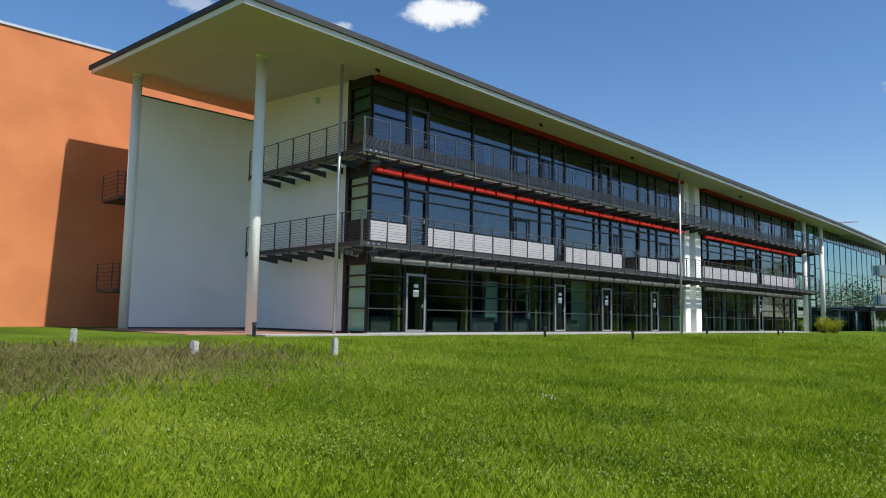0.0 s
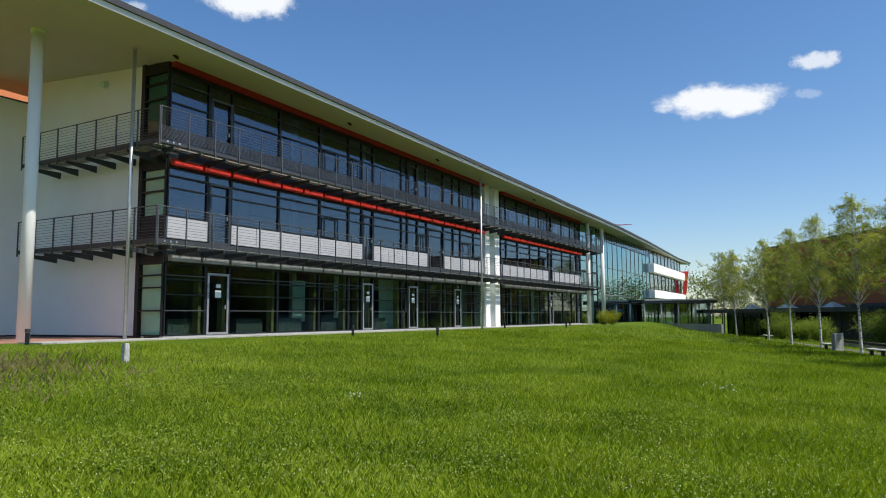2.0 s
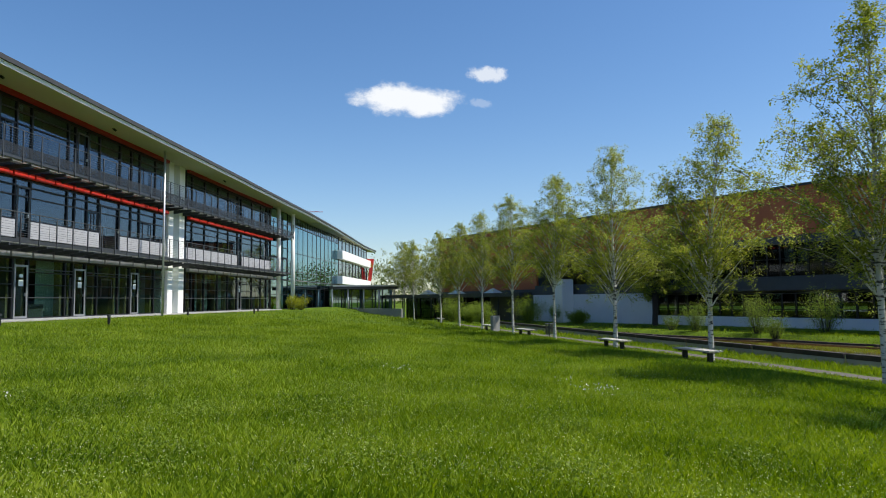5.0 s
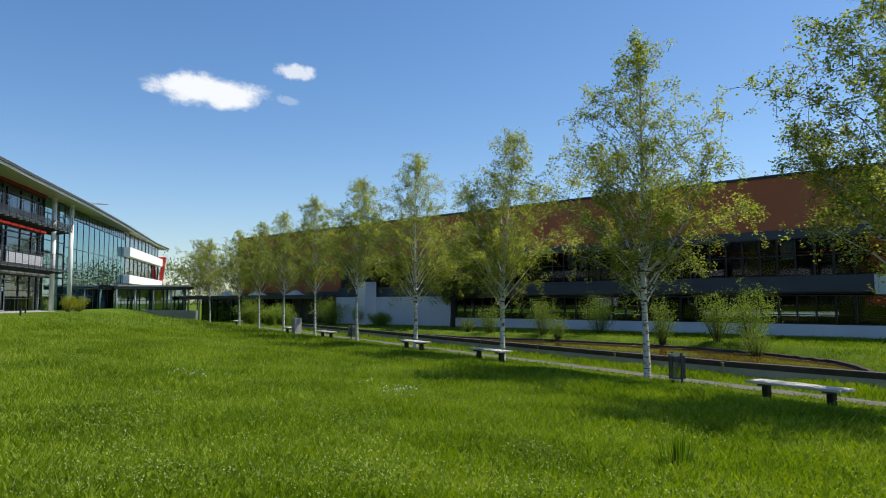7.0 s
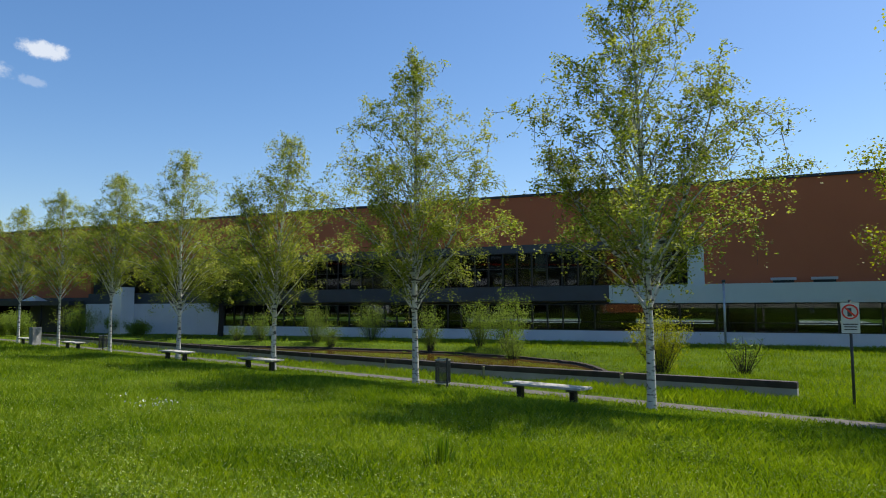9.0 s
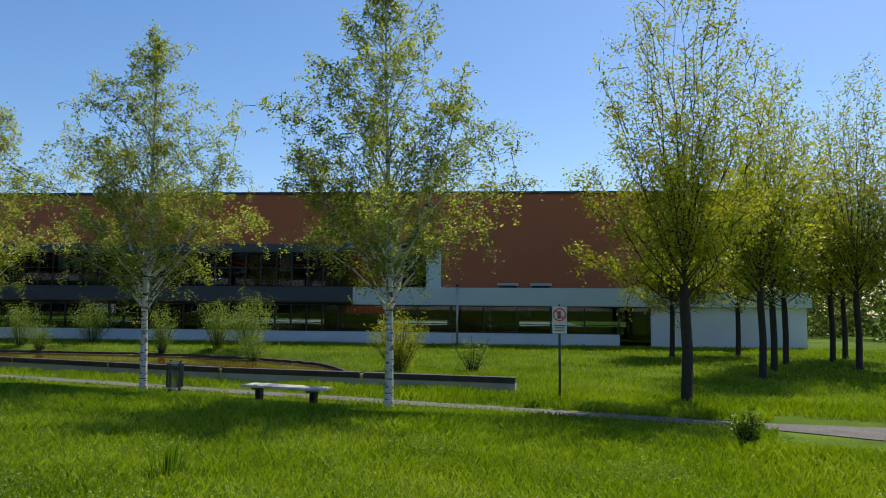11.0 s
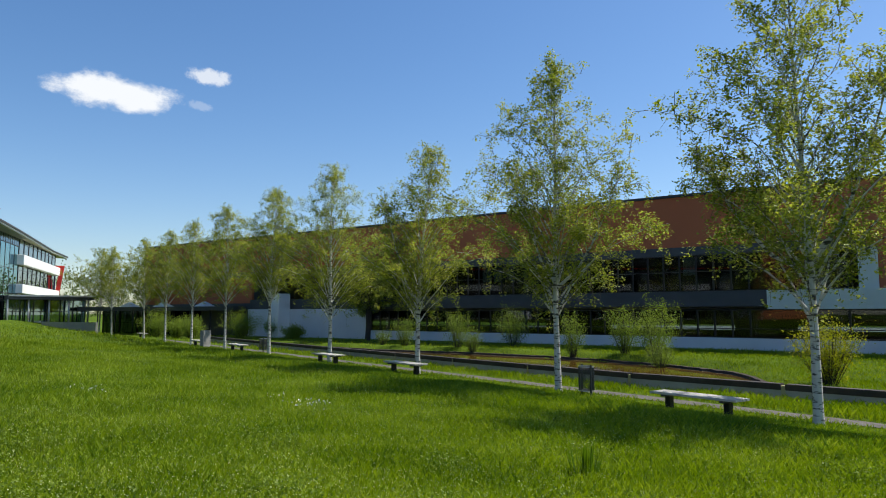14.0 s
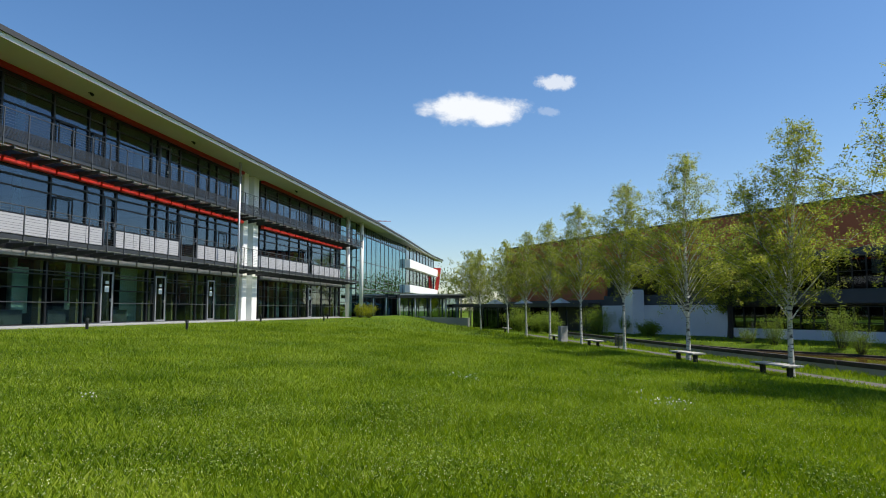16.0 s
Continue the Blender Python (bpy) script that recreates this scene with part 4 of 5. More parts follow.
def leaves(name, centres, spread, size, mat, parent, rng, label="", droop=0.3, flat=0.0):
    """Many small pointed leaves scattered round twig points."""
    n = len(centres)
    c = np.array(centres) + rng.normal(0, 1, (n, 3)) * spread
    d = rng.normal(0, 1, (n, 3))
    d[:, 2] -= droop * 2
    d /= np.linalg.norm(d, axis=1, keepdims=True)
    o = np.cross(d, rng.normal(0, 1, (n, 3)))
    o /= np.linalg.norm(o, axis=1, keepdims=True)
    if flat:
        up = rng.normal(0, 1, (n, 3)) + np.array([0, 0, flat]) * np.sign(rng.uniform(-1, 1, (n, 1)))
        up /= np.linalg.norm(up, axis=1, keepdims=True)
        d = np.cross(up, rng.normal(0, 1, (n, 3)))
        d /= np.linalg.norm(d, axis=1, keepdims=True)
        o = np.cross(up, d)
    s = (size * rng.uniform(.6, 1.3, n))[:, None]
    v = np.stack([c, c + d * s * .45 + o * s * .36, c + d * s, c + d * s * .45 - o * s * .36], 1).reshape(-1, 3)
    me = bpy.data.meshes.new(name)
    me.vertices.add(4 * n)
    me.vertices.foreach_set("co", v.ravel())
    me.loops.add(4 * n)
    me.loops.foreach_set("vertex_index", np.arange(4 * n, dtype=np.int32))
    me.polygons.add(n)
    me.polygons.foreach_set("loop_start", np.arange(0, 4 * n, 4, dtype=np.int32))
    me.update(calc_edges=True)
    me.materials.append(mat)
    ob = new(name, me)
    if parent:
        ob.parent = parent
    if label:
        ob["label"] = label
    return ob


def birch_bark():
    m = material("white_birch_bark", (0.55, 0.53, 0.50), 0.8, var=0.14, scale=3, bump=0.4, fine=50)
    n, l = m.node_tree.nodes, m.node_tree.links
    b = n["Principled BSDF"]
    co, mp, nz, rp, mx = n.new("ShaderNodeTexCoord"), n.new("ShaderNodeMapping"), n.new("ShaderNodeTexNoise"), n.new("ShaderNodeValToRGB"), n.new("ShaderNodeMix")
    mp.inputs["Scale"].default_value = (5, 5, 17)
    nz.inputs["Scale"].default_value = 1.0
    nz.inputs["Detail"].default_value = 3
    l.new(co.outputs["Object"], mp.inputs["Vector"])
    l.new(mp.outputs[0], nz.inputs["Vector"])
    l.new(nz.outputs["Fac"], rp.inputs[0])
    rp.color_ramp.elements[0].position, rp.color_ramp.elements[1].position = .53, .62
    mx.data_type = "RGBA"
    old = b.inputs["Base Color"].links[0].from_socket
    l.new(rp.outputs[0], mx.inputs[0])
    l.new(old, mx.inputs[6])
    mx.inputs[7].default_value = (.05, .045, .04, 1)
    l.new(mx.outputs[2], b.inputs["Base Color"])
    return m


BARK = birch_bark()


def birch(at, H, seed, wide=1.0, count=30000, r0=.105, leaf=.055, lobes=(), hem=0.0):
    """Slender leader, rising limbs with drooping twig ends; lobes are strong side leaders (heading, start, top, reach)."""
    rng = np.random.default_rng(seed)
    e = thing("birch", "slender white-barked birch with light spring foliage", "tree", "birch row")
    e.matrix_basis = Matrix.Translation(at)
    prof = ([0, .2, .28, .38, .5, .62, .75, .88, 1.0], [0, .7, 2.7, 3.1, 2.75, 2.1, 1.45, .92, .3])
    lean = rng.normal(0, .10, 2)
    ph = rng.uniform(0, 6, 2)

    def axis(h):
        k = h / H
        return Vector((lean[0] * k * k * 2 + .12 * math.sin(ph[0] + 5 * k) * k, lean[1] * k * k * 2 + .12 * math.sin(ph[1] + 4 * k) * k, h))

    hs = [-.3 + (H + .3) * i / 20 for i in range(21)]
    v, f = [], []
    tube(v, f, [axis(h) for h in hs], [max(.006, r0 * (1 - .95 * (max(0, h) / H) ** .8) * (1.35 if h < .1 else 1)) for h in hs], 12)
    part_o = raw("trunk", v, f, BARK, e)
    part_o.data.polygons.foreach_set("use_smooth", [True] * len(f))
    v, f, tv, tf, pts = [], [], [], [], []

    def limb(p, out, L, rise, k, rr, thin=1.0):
        side = Vector((-out.y, out.x, 0)) * float(rng.normal(0, .16))
        wob = [Vector(rng.normal(0, .035 * L, 3)) for _ in range(6)]
        line = [p + (out + side * s) * (L * s ** 1.08) + Vector((0, 0, rise * (s - .40 * s ** 2.6))) + w * s for s, w in zip((0, .2, .4, .6, .8, 1.0), wob)]
        tube(v, f, line, [rr * q for q in (1, .78, .58, .4, .26, .12)], 6)
        m = max(5, int(15 * L / 2 * thin))
        for j in range(m):
            s = .2 + .8 * (j + float(rng.uniform(0, 1))) / m
            ia = min(4, int(s * 5))
            q = line[ia].lerp(line[ia + 1], s * 5 - ia)
            dv = Vector(rng.normal(0, 1, 3)) + out * .35 + Vector((0, 0, .45))
            tl = float(rng.uniform(.3, .85)) * (1.15 - .5 * k)
            w1 = q + dv.normalized() * tl * .6
            w2 = w1 + dv.normalized() * tl * .3 - Vector((0, 0, tl * (.62 - .5 * k)))
            tube(tv, tf, [q, w1, w2], [.008, .005, .002], 4)
            for c in range(14):
                z = float(rng.uniform(.12, 1.1))
                pts.append(tuple(q.lerp(w1, z * 1.6) if z < .6 else w1.lerp(w2, (z - .6) * 2.2)))

    n = 62
    for i in range(n):
        k = .205 + hem * (1 - i / n) + .755 * (i / n) ** 1.15
        t = 2.4 * i + float(rng.uniform(-.4, .4))
        hk = k + .10 * (1 - k) + .05
        L = float(np.interp(min(1, hk), *prof)) * wide * float(rng.uniform(.6, 1.15)) * (H / 9.5)
        limb(axis(k * H), Vector((math.cos(t), math.sin(t), 0)), L, (1.0 + .95 * k) * L, k, r0 * .34 * (1 - .75 * k))
    for head, k0, k1, reach in lobes:
        a = radians(head)
        out = Vector((math.sin(a), math.cos(a), 0))
        p0, top = axis(k0 * H), (k1 - k0) * H
        line = [p0 + out * (reach * s ** .7) + Vector((0, 0, top * s ** 1.15)) for s in (0, .2, .4, .6, .8, 1.0)]
        tube(v, f, line, [r0 * .5 * q for q in (1, .8, .62, .45, .28, .08)], 8)
        for i in range(15):
            s = .3 + .7 * i / 15
            ia = min(4, int(s * 5))
            q = line[ia].lerp(line[ia + 1], s * 5 - ia)
            t = 2.4 * i
            L = (1.15 - .75 * s) * float(rng.uniform(.7, 1.1))
            limb(q, Vector((math.cos(t), math.sin(t), 0)), L, 1.3 * L, k0 + (k1 - k0) * s, r0 * .15)
        for s in np.linspace(.75, 1, 30):
            pts.append(tuple(line[4].lerp(line[5], (float(s) - .75) * 4)))
    for h in np.linspace(.86, 1.0, 90):
        pts.append(tuple(axis(h * H)))
    tagged(raw("branchwork", v, f, BARK, e), kind="stuff")
    tagged(raw("twigwork", tv, tf, TWIG, e), kind="stuff")
    pts = np.array(pts)
    low = np.where(pts[:, 2] < .48 * H, 1.4, 1.0)
    pick = pts[rng.choice(len(pts), count // 4, p=low / low.sum())] + rng.normal(0, .075, (count // 4, 3))
    pick = np.repeat(pick, 4, 0)
    leaves("crown", pick, leaf * .55, leaf, BIRCH_LEAF, e, rng, "small light green leaves", .45, 2.0)
    return e


TREES = [(9.75, 1.0, 52000), (9.5, 1.0, 47000), (8.5, 1.0, 41000), (8.9, 1.05, 38000), (8.9, 1.1, 34000), (8.7, 1.1, 29000), (8.7, 1.1, 25000), (8.6, 1.12, 21000), (8.5, 1.15, 20000), (8.6, 1.12, 15000), (8.8, 1.2, 20000), (9.3, 1.45, 27000)]
LOBES = {0: ((224, .33, .75, 1.65), (52, .30, .58, 2.1)), 1: ((214, .30, .66, 1.9), (60, .32, .68, 1.3)), 2: ((30, .3, .75, 1.3),), 4: ((200, .3, .8, 1.0),)}
for i, (H, wd, ct) in enumerate(TREES):
    if i == 9:
        continue
    p = row_point(0.509 * ROW_D + 0.5085 * ROW_D * i)
    birch(at_ground(p.x, p.y), H, 11 + i, wd, ct, .105 if i < 4 else .095, .066 if i < 4 else .072 if i < 7 else .088, LOBES[i] if i in LOBES else (), .085 if i > 3 else -.01)


def maple(at, H, seed, wide, count, leaf=MAPLE_LEAF, r0=.125, bole=.24, size=.105, label="young maple with dark trunk and fresh yellow-green leaves"):
    rng = np.random.default_rng(seed)
    e = thing("maple", label, "tree", "trees by the far path")
    e.matrix_basis = Matrix.Translation(at)
    v, f, pts = [], [], []
    hb = bole * H
    hs = [-.3, 0, .12, hb * .5, hb, hb + .4]
    tube(v, f, [Vector((.03 * math.sin(h * 3), .03 * math.cos(h * 2), h)) for h in hs], [r0 * 1.5, r0 * 1.35, r0 * 1.08, r0, r0 * .98, r0 * .7], 12)
    tr = raw("trunk", v, f, DARKBARK, e)
    tr.data.polygons.foreach_set("use_smooth", [True] * len(f))
    v, f = [], []
    n = 34
    for i in range(n):
        t = 2.4 * i
        up = (i / n)
        L = H * (1 - bole) * (.42 + .60 * up) * float(rng.uniform(.85, 1.05))
        ang = math.radians(74 - 70 * up ** .42) * wide
        h0 = hb + .55 * up * H * .25
        p = Vector((0, 0, h0))
        out = Vector((math.cos(t), math.sin(t), 0))
        line = [p + out * (L * math.sin(ang) * (s ** .85)) + Vector((0, 0, L * math.cos(ang) * (s ** 1.12))) + Vector(rng.normal(0, .12 * s, 3)) for s in (0, .17, .34, .5, .67, .84, 1)]
        tube(v, f, line, [r0 * .17 * q for q in (1, .8, .62, .46, .32, .2, .07)], 6)
        m = 14
        for j in range(m):
            s = .18 + .82 * (j + float(rng.uniform(0, 1))) / m
            ia = min(5, int(s * 6))
            q = line[ia].lerp(line[ia + 1], s * 6 - ia)
            dv = Vector(rng.normal(0, .7, 3)) + out * .5 + Vector((0, 0, .9))
            tl = float(rng.uniform(.4, 1.0)) * (1.2 - .6 * s)
            w = q + dv.normalized() * tl
            tube(v, f, [q, q.lerp(w, .5) + Vector((0, 0, -.03)), w], [.012, .008, .004], 4)
            dens = int(22 * max(.34, 1.12 - 1.0 * q.z / H))
            for c in range(dens):
                pts.append(tuple(q.lerp(w, float(rng.uniform(.2, 1.1)))))
    tagged(raw("branchwork", v, f, DARKBARK, e), kind="stuff")
    pts = np.array(pts)
    leaves("crown", pts[rng.integers(0, len(pts), int(count * 1.8))], .13, size, leaf, e, rng, "fresh yellow-green leaves", .2, 1.4)
    return e


maple(at_ground(6.35, -16.4), 10.1, 3, .92, 20000, size=.070)
for k, (x, y, H) in enumerate(((6.9, -24.3, 10.2), (7.2, -26.7, 9.6), (7.7, -30.2, 9.4), (10.9, -34.6, 8.6), (12.6, -30.9, 8.2), (12.2, -31.6, 8), (6.7, -33.5, 10), (6.7, -36, 9.5), (5.1, -29.8, 10.4), (4.0, -31.0, 9.6))):
    maple(at_ground(x, y), H, 30 + k, .85, 6200, r0=.11, size=.105, label="dark-trunked maple with thin spring leaves")


maple(at_ground(54.9, -11.4), 8.2, 44, 1.25, 6500, BIRCH_LEAF, .2, .26, .14, "dense dark-trunked tree by the white wall")


def shrub(at, H, W, seed, count, leaf=SHRUB_LEAF, label="small bright green willow shrub on the bank", size=.065, stems=26):
    rng = np.random.default_rng(seed)
    e = thing("shrub", label, "shrub", "shrubs on the bank")
    e.matrix_basis = Matrix.Translation(at)
    v, f, pts = [], [], []
    for i in range(stems):
        t = 2.4 * i
        out = Vector((math.cos(t), math.sin(t), 0)) * W * .5 * float(rng.uniform(.2, 1.05))
        h = H * float(rng.uniform(.5, 1.05)) * (1 - .3 * (out.length / W))
        line = [Vector((0, 0, -.1)) + out * .15, out * .5 + Vector((0, 0, h * .35)), out * .85 + Vector((0, 0, h * .72)), out + Vector((0, 0, h))]
        tube(v, f, line, [.016, .011, .007, .002], 5)
        for c in range(5):
            s = .5 + 2.4 * (c + float(rng.uniform(0, 1))) / 5
            ia = min(2, int(s))
            q = line[ia].lerp(line[ia + 1], s - ia)
            w = q + (Vector(rng.normal(0, 1, 3)) + Vector((0, 0, .8))).normalized() * W * .17
            tube(v, f, [q, w], [.005, .002], 4)
            pts += [tuple(q.lerp(w, float(rng.uniform(.1, 1.1)))) for _ in range(10)]
        for c in range(26):
            s = .4 + 2.6 * float(rng.uniform(0, 1)) ** .8
            ia = min(2, int(s))
            pts.append(tuple(line[ia].lerp(line[ia + 1], s - ia)))
    raw("stemwork", v, f, DARKBARK, e)
    pts = np.array(pts)
    leaves("foliage", pts[rng.integers(0, len(pts), int(count * 2.2))], W * .06, size, leaf, e, rng, "", .1)
    return e


for k, (x, y, H, W, c) in enumerate((x * .955, y * .955, H, W, c) for x, y, H, W, c in ((31.9, -21.9, 3.0, 2.6, 2400), (33.7, -21.2, 2.8, 1.9, 1800), (35.9, -19.2, 2.6, 1.7, 1300), (42.9, -18.6, 2.6, 2.6, 1700), (44.3, -15.2, 2.6, 2.0, 1300), (42.5, -15.6, 1.5, 1.5, 700), (48.1, -12.6, 2.0, 1.7, 900), (50.5, -11.6, 1.1, 1.2, 400), (29.6, -20.6, 1.4, 1.6, 700))):
    shrub(at_ground(x, y), H, W, 60 + k, c)
shrub(at_ground(17.1, -17.9), 2.25, 2.1, 59, 2600, MAPLE_LEAF, "rounded twiggy bush with small olive-yellow leaves", .055, 40)
shrub(at_ground(15.5, -20.0), 1.3, 1.5, 80, 260, label="thin half-bare shrub on the bank")
for k, (x, y, H, W) in enumerate(((64.5, -2.2, 2.5, 3.6), (66.0, 2.1, 2.2, 2.6), (68.0, 3.4, 2.0, 2.2), (61.8, -6.4, 1.0, 2.2), (66.0, -5.0, 2.0, 2.2), (71.8, 5.3, 2.6, 3.0))):
    shrub(at_ground(x, y), H, W, 90 + k, 2600, SHRUB_LEAF, "rounded fresh green garden shrub", .085)
for k, (x, y) in enumerate(((64.9, 20.0), (67.2, 19.8))):
    shrub(at_ground(x, y), 1.4, 1.6, 100 + k, 900, MAPLE_LEAF, "leafy shrub beside the white columns", .08)
# dense trees closing the far end


def far_woods(name, spots, seed, label):
    """Distant woods: many leaf clumps heaped into uneven crowns."""
    rng = np.random.default_rng(seed)
    c = []
    for x, y, r, h in spots:
        n = 1700
        d = rng.normal(0, 1, (n, 3))
        d /= np.linalg.norm(d, axis=1, keepdims=True)
        s = rng.uniform(.45, 1.0, (n, 1)) ** .5
        p = d * s * np.array([r, r, h * .5]) * (1 + .25 * np.sin(7 * d[:, :1] + 5 * d[:, 1:2]))
        p[:, 2] = np.abs(p[:, 2] + h * .45)
        c.append(p + np.array([x, y, LOW]))
    c = np.concatenate(c)
    ob = leaves(name, c, .3, .36, FAR_LEAF, None, rng, "", .1)
    return tagged(ob, label, "trees", kind="stuff")


spots = []
wr = np.random.default_rng(77)
for k in range(16):
    t = radians(-166 - 1.6 * k)
    d = float(wr.uniform(62, 80))
    spots.append((-math.sin(t) * d, math.cos(t) * d, float(wr.uniform(2.5, 4)), float(wr.uniform(5, 8))))
for k in range(9):
    t = radians(-79.6 - 1.5 * k)
    d = float(wr.uniform(150, 175))
    spots.append((-math.sin(t) * d, math.cos(t) * d, float(wr.uniform(4, 6)), float(wr.uniform(8, 12))))
far_woods("far_woods", spots, 78, "distant green woods along the horizon")


# ---- meadow ----
def meadow(name, n, rmin, rmax, hgt, wid, seed, mat, label, az0=-8, az1=-178, power=1.0, patch=None):
    """Bent grass blades, one strip each, thinning with distance."""
    rng = np.random.default_rng(seed)
    u = rng.uniform(0, 1, n)
    r = rmin * (rmax / rmin) ** (u ** power)
    a = np.radians(rng.uniform(az1, az0, n))
    x, y = -np.sin(a) * r, np.cos(a) * r
    if patch:
        pa, pc = rng.normal(0, patch[2], n), rng.normal(0, patch[3], n)
        x, y = patch[0] + ROW_U.x * pa + ROW_N.x * pc, patch[1] + ROW_U.y * pa + ROW_N.y * pc
        r = np.hypot(x, y)
    along, across = x * ROW_U.x + y * ROW_U.y, x * ROW_N.x + y * ROW_N.y - ROW_D
    near, bank = np.interp(along, *WALL), np.interp(along, *BANK)
    ok = (across < .60) | (across > 1.42) & (along <= 5.2) | (across > 1.40) & (across < near - .15) & (along > 5.2)
    ok |= (across > near + .15) & (along > 5.2) & (along < 9.6) | (across > np.maximum(bank - .72, near + .3)) & (along >= 9.6)
    ok &= (y < 20.3) & (x * FACE_N.x + y * FACE_N.y < FD - .6)
    ok &= ~((along < -.6) & (across > -1.5) & (across < 2.6)) | (along < -9)
    x, y, r = x[ok], y[ok], r[ok]
    n = len(x)
    z = height(x, y)
    clump = np.array([noise.noise((float(px) * .55, float(py) * .55, 9.0)) for px, py in zip(x[::1], y[::1])]) if n < 900000 else np.zeros(n)
    h = hgt * rng.uniform(.45, 1.25, n) * (1 + .45 * clump)
    h *= np.clip((20.6 - y) / 3.0, .45, 1)
    off = x * ROW_N.x + y * ROW_N.y - ROW_D
    h *= 1 + .75 * np.clip(1 - np.abs(off + 2.9) / 2.2, 0, 1)
    h *= 1 - .15 * np.clip((off + 1.0) / 1.0, 0, 1) * (off < .7)
    h *= 1 + .55 * ((off > 1.3) & (off < 4.2))
    w = wid * (.35 + r / 11) * rng.uniform(.7, 1.3, n)
    t = rng.uniform(0, 2 * np.pi, n)
    dx, dy = np.cos(t), np.sin(t)
    b = rng.uniform(.12, .8, n) * h
    s = rng.uniform(0, 2 * np.pi, n)
    bx, by = np.cos(s) * b, np.sin(s) * b
    p0 = np.stack([x - dx * w, y - dy * w, z - .02], 1)
    p1 = np.stack([x + dx * w, y + dy * w, z - .02], 1)
    p2 = np.stack([x + bx * .35 + dx * w * .7, y + by * .35 + dy * w * .7, z + h * .62], 1)
    p3 = np.stack([x + bx, y + by, z + h], 1)
    v = np.stack([p0, p1, p2, p3], 1).reshape(-1, 3)
    me = bpy.data.meshes.new(name)
    me.vertices.add(4 * n)
    me.vertices.foreach_set("co", v.ravel())
    me.loops.add(4 * n)
    me.loops.foreach_set("vertex_index", np.arange(4 * n, dtype=np.int32))
    me.polygons.add(n)
    me.polygons.foreach_set("loop_start", np.arange(0, 4 * n, 4, dtype=np.int32))
    me.update(calc_edges=True)
    me.materials.append(mat)
    ob = new(name, me)
    return tagged(ob, label, "grass", kind="stuff")


meadow("meadow_grass", 650000, 5.2, 46, .112, .0019, 5, BLADE, "long fresh green meadow grass", power=.85)


meadow("near_meadow_grass", 25000, .3, 5.4, .13, .0026, 8, BLADE, "meadow grass round the camera's stand", az0=180, az1=-180, power=.5)
meadow("back_meadow_grass", 30000, 5.2, 34, .135, .0045, 9, BLADE, "meadow grass on the open side", az0=182, az1=-8, power=.8)
meadow("far_meadow_grass", 110000, 36, 100, .15, .0034, 6, BLADE, "distant meadow grass towards the buildings")


SEED = leaf_material("brown_seed_heads", [(0.10, 0.095, 0.03), (0.18, 0.16, 0.06), (0.27, 0.235, 0.11)], 0.3, 0.7)
meadow("seed_head_grass", 15000, 8, 22, .20, .0011, 15, SEED, "tall brownish grass with ripe seed heads", patch=(3.4, 13.2, 2.6, 1.5))


# Lush grass whose green is also deepened to carry the birches' cast shadow.
LUSH_SHADOWED = leaf_material("lush_shade_grass", [(0.052, 0.112, 0.010), (0.125, 0.205, 0.016), (0.21, 0.30, 0.03)], 0.3, 0.55)
# Each patch is shifted from its trunk towards the crown's shadow.
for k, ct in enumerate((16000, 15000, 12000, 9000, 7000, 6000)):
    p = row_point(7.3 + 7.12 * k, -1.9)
    meadow("lush_grass", ct, 11, 60, .115, .0016, 300 + k, LUSH_SHADOWED, "long lush grass by the birches, deepened for their shadow", patch=(p.x, p.y, 1.8, .85))


def scatter_weeds():
    """Low leafy weeds in patches, and tiny white flowers."""
    rng = np.random.default_rng(21)
    c = []
    for k in range(300):
        r, a = 5.5 * (26 / 5.5) ** rng.uniform(0, 1), math.radians(rng.uniform(-175, -10))
        x, y = -math.sin(a) * r, math.cos(a) * r
        if y > 19 or x * ROW_N.x + y * ROW_N.y > ROW_D - .2:
            continue
        m = int(rng.uniform(90, 330))
        q = rng.normal(0, .22, (m, 2))
        z = height(x + q[:, 0], y + q[:, 1]) + rng.uniform(.06, .25, m)
        c.append(np.stack([x + q[:, 0], y + q[:, 1], z], 1))
    c = np.concatenate(c)
    tagged(leaves("meadow_weeds", c, .01, .027, WEED, None, rng, "", -.1), "broad-leaved weeds in patches among the grass", "weeds", kind="stuff")
    fl = []
    for k in range(4300):
        r, a = 5.5 * (32 / 5.5) ** rng.uniform(0, 1), math.radians(rng.uniform(-175, -10))
        x, y = -math.sin(a) * r, math.cos(a) * r
        if y > 19.5 or x * ROW_N.x + y * ROW_N.y > ROW_D - .2:
            continue
        m = int(rng.uniform(3, 34))
        q = rng.normal(0, .45, (m, 2))
        z = height(x + q[:, 0], y + q[:, 1]) + rng.uniform(.12, .24, m)
        fl.append(np.stack([x + q[:, 0], y + q[:, 1], z], 1))
    fl = np.concatenate(fl)
    tagged(leaves("meadow_flowers", fl, .01, .0096, PETAL, None, rng, "", 0), "tiny white flowers scattered over the meadow", "flowers", kind="stuff")


scatter_weeds()


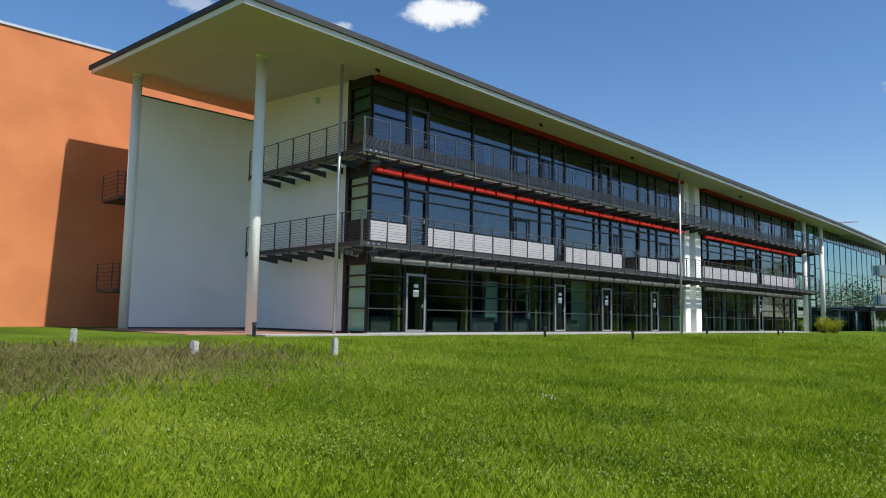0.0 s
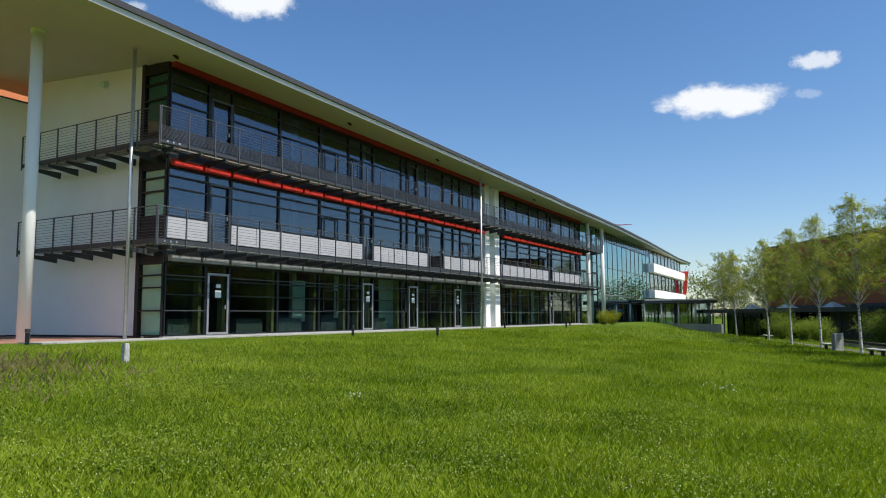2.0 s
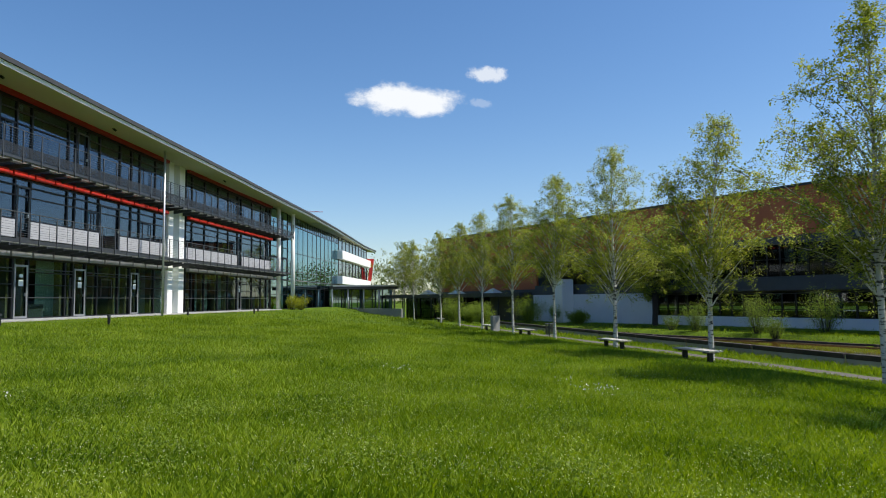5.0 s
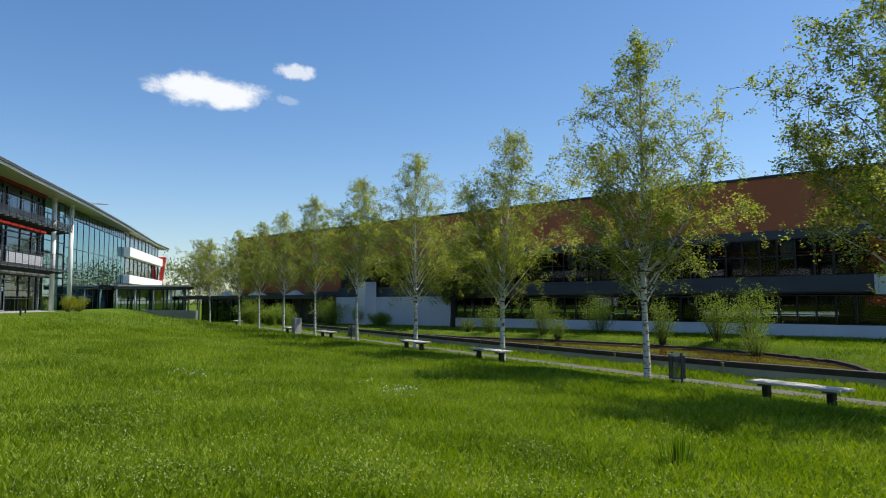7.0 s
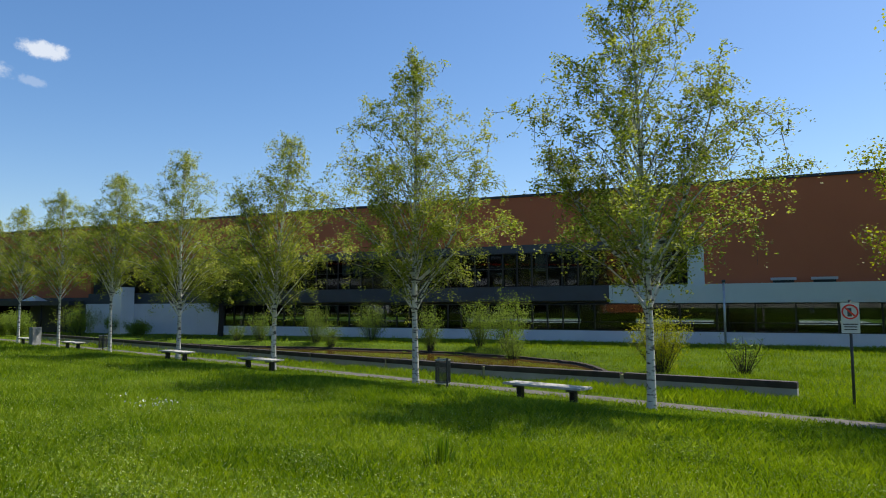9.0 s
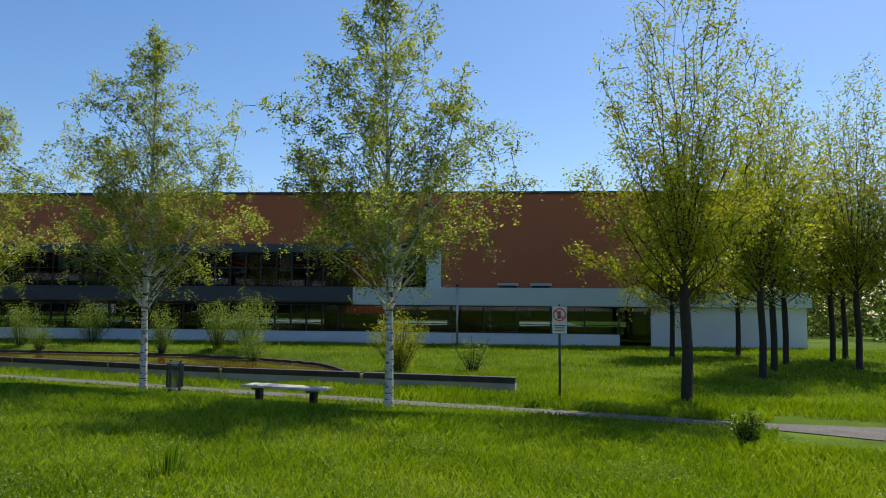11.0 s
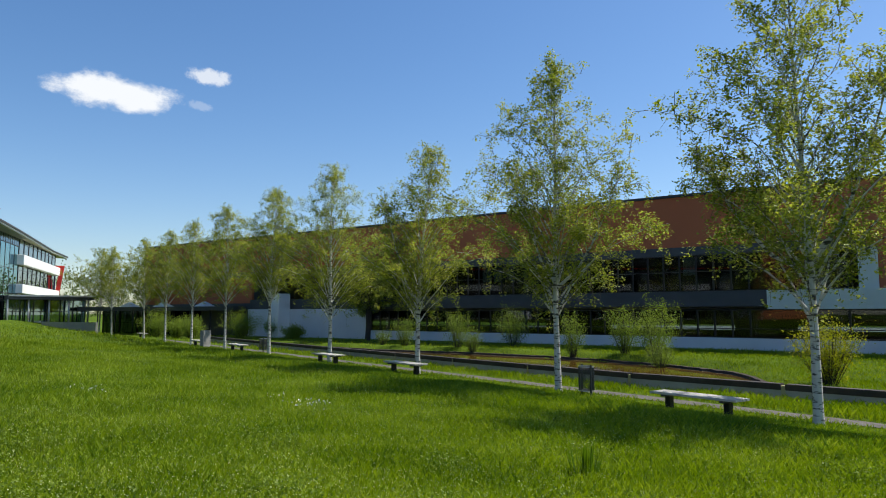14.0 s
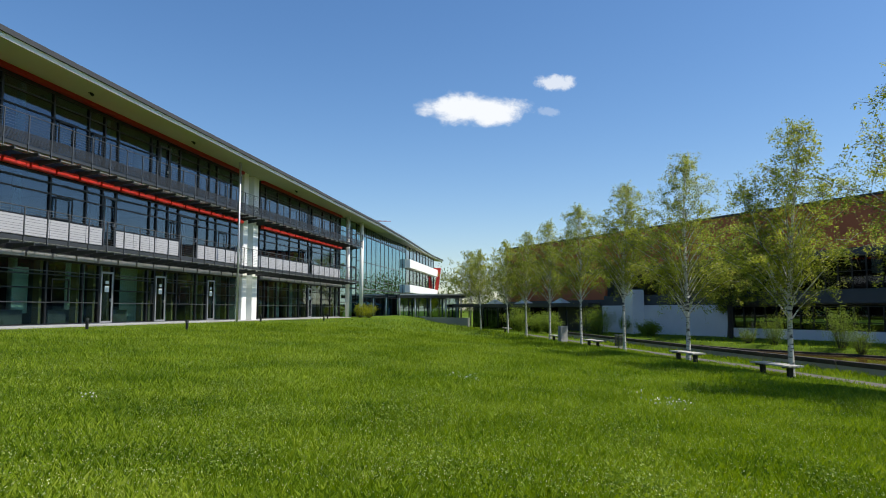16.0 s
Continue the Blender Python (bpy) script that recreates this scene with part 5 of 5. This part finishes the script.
def tall_clump(at, H, W, n, seed, label):
    rng = np.random.default_rng(seed)
    e = thing("tall_grass_clump", label, "grass", "tall grass clumps")
    e.matrix_basis = Matrix.Translation(at)
    v, f = [], []
    for k in range(n):
        t, q = rng.uniform(0, 6.28), abs(rng.normal(0, W * .3))
        x, y = q * math.cos(t), q * math.sin(t)
        h = H * rng.uniform(.5, 1.05)
        w = .0035
        b = len(v)
        v += [(x - w, y, -.05), (x + w, y, -.05), (x * 1.3 + w, y * 1.3 + w, h * .6), (x * 1.7, y * 1.7, h)]
        f.append((b, b + 1, b + 2, b + 3))
    raw("tuft", v, f, LUSH_SHADOWED, e)
    return e


shrub(at_ground(3.45, -11.3), .66, .5, 140, 520, WEED, "dark green clump of tall leafy weeds", .06)
tall_clump(at_ground(7.06, -3.9), .42, .20, 110, 2, "tuft of taller grass in the meadow")


def flower_clump(at, W, n, seed):
    rng = np.random.default_rng(seed)
    e = thing("flower_clump", "low clump of white meadow flowers", "flowers", "white flower clumps")
    e.matrix_basis = Matrix.Translation(at)
    q = np.stack([rng.normal(0, W, n), rng.normal(0, W, n), rng.uniform(.14, .24, n)], 1)
    v, f = [], []
    for p in q[::2]:
        tube(v, f, [Vector((p[0] * .9, p[1] * .9, -.02)), Vector(p)], [.003, .002], 4)
    tagged(raw("stalkwork", v, f, WEED, e), kind="stuff")
    leaves("blossom", q, .012, .036, BLOSSOM, e, rng, "white blossom heads", -.2)
    return e


for k, (x, y, W, n) in enumerate(((13.15, -1.69, .22, 46), (15.31, 2.27, .15, 22), (8.77, 6.57, .1, 10), (14.29, -1.24, .12, 14), (26.0, -11.6, .3, 40))):
    flower_clump(at_ground(x, y), W, n, 200 + k)


def weed_patch(at, W, n, seed):
    rng = np.random.default_rng(seed)
    e = thing("weed_patch", "low patch of broad-leaved green weeds", "weeds", "weed patches")
    e.matrix_basis = Matrix.Translation(at)
    q = np.stack([rng.normal(0, W, n), rng.normal(0, W, n), rng.uniform(.03, .26, n)], 1)
    v, f = [], []
    for p in q[::6]:
        tube(v, f, [Vector((p[0], p[1], -.03)), Vector(p)], [.004, .002], 4)
    tagged(raw("stalkwork", v, f, WEED, e), kind="stuff")
    tagged(leaves("leafage", q, .02, .034, WEED, e, rng, "", -.1), kind="stuff")
    return e


for k, (x, y, W) in enumerate(((9.3, 2.6, .35), (8.55, 8.8, .45), (5.65, 10.0, .5), (4.54, 5.66, .3), (8.9, 1.95, .25), (8.39, 8.66, .5), (6.8, 9.2, .4), (9.0, -.8, .2), (4.0, 7.4, .35), (11.5, 6.0, .4), (6.2, -7.0, .3))):
    weed_patch(at_ground(x, y), W, int(1100 * W + 120), 220 + k)

# ---- fair-weather clouds ----
def cloud_material(seed, dens=1.0):
    m = bpy.data.materials.new("cloud")
    m.use_nodes = True
    n, l = m.node_tree.nodes, m.node_tree.links
    n.remove(n["Principled BSDF"])
    co, ln, nz, mp = n.new("ShaderNodeTexCoord"), n.new("ShaderNodeVectorMath"), n.new("ShaderNodeTexNoise"), n.new("ShaderNodeMapping")
    ln.operation = "LENGTH"
    mp.inputs["Location"].default_value = (seed, seed * .7, 0)
    mp.inputs["Scale"].default_value = (2.3, .95, 1)
    nz.inputs["Scale"].default_value, nz.inputs["Detail"].default_value, nz.inputs["Roughness"].default_value = 1.35, 8, .64
    l.new(co.outputs["Object"], ln.inputs[0])
    l.new(co.outputs["Object"], mp.inputs["Vector"])
    l.new(mp.outputs[0], nz.inputs["Vector"])
    a = n.new("ShaderNodeMath")
    a.operation = "MULTIPLY_ADD"
    a.inputs[1].default_value, a.inputs[2].default_value = -1.15, .52
    l.new(ln.outputs["Value"], a.inputs[0])
    b = n.new("ShaderNodeMath")
    b.operation = "ADD"
    l.new(a.outputs[0], b.inputs[0])
    l.new(nz.outputs["Fac"], b.inputs[1])
    r = n.new("ShaderNodeMapRange")
    r.interpolation_type = "SMOOTHSTEP"
    r.inputs["From Min"].default_value, r.inputs["From Max"].default_value = .36, .72
    r.inputs["To Max"].default_value = dens
    l.new(b.outputs[0], r.inputs["Value"])
    tr, em, mx = n.new("ShaderNodeBsdfTransparent"), n.new("ShaderNodeEmission"), n.new("ShaderNodeMixShader")
    em.inputs["Color"].default_value, em.inputs["Strength"].default_value = (.90, .93, .97, 1), .92
    l.new(r.outputs[0], mx.inputs[0])
    l.new(tr.outputs[0], mx.inputs[1])
    l.new(em.outputs[0], mx.inputs[2])
    l.new(mx.outputs[0], n["Material Output"].inputs["Surface"])
    return m


def cloud(az, el, w, h, seed, tilt=0, dens=1.0):
    d = 2200.0
    a, e = radians(az), radians(el)
    p = Vector((-math.sin(a) * math.cos(e), math.cos(a) * math.cos(e), math.sin(e))) * d
    ob = raw("cloud", [(-1, -1, 0), (1, -1, 0), (1, 1, 0), (-1, 1, 0)], [(0, 1, 2, 3)], cloud_material(seed, dens))
    ob.matrix_basis = look(p, (0, 0, 0), tilt) @ Matrix.Diagonal((d * math.tan(radians(w / 2)), d * math.tan(radians(h / 2)), 1, 1))
    ob.visible_shadow = False
    return tagged(ob, "small white fair-weather cloud in the blue sky", "cloud", "clouds", kind="structure")


cloud(-82.2, 16.2, 17.5, 5.0, 2.0, 4)
cloud(-88.9, 18.1, 6.4, 2.6, 5.0, 5, .75)
cloud(-88.3, 15.9, 3.6, 1.6, 23.0, 8, .22)
cloud(-44.2, 24.2, 12.5, 4.5, 11.0)
cloud(-24.0, 23.2, 7, 2.6, 14.0, 0, .35)
cloud(-35.5, 22.8, 4, 1.6, 17.0, 0, .45)

# ---- far tower crane ----
crane = thing("tower_crane", "thin pale red tower crane jib far behind the roof", "crane")
cd = 320.0
ca, cb = radians(-71.8), radians(-75.3)
zt = 1.6 + cd * math.tan(radians(7.2))
pa = Vector((-math.sin(ca) * cd, math.cos(ca) * cd, zt - .5))
pb = Vector((-math.sin(cb) * cd, math.cos(cb) * cd, zt))
rods("jib_chord", [(pa, pb)], .12, SHADE_TONED_RED, crane)
rods("jib_tie", [(pa + Vector((0, 0, 1.3)), pb)], .06, SHADE_TONED_RED, crane)
rods("mast", [((pa.x, pa.y, -1), pa + Vector((0, 0, 1.3)))], .3, SHADE_TONED_RED, crane)
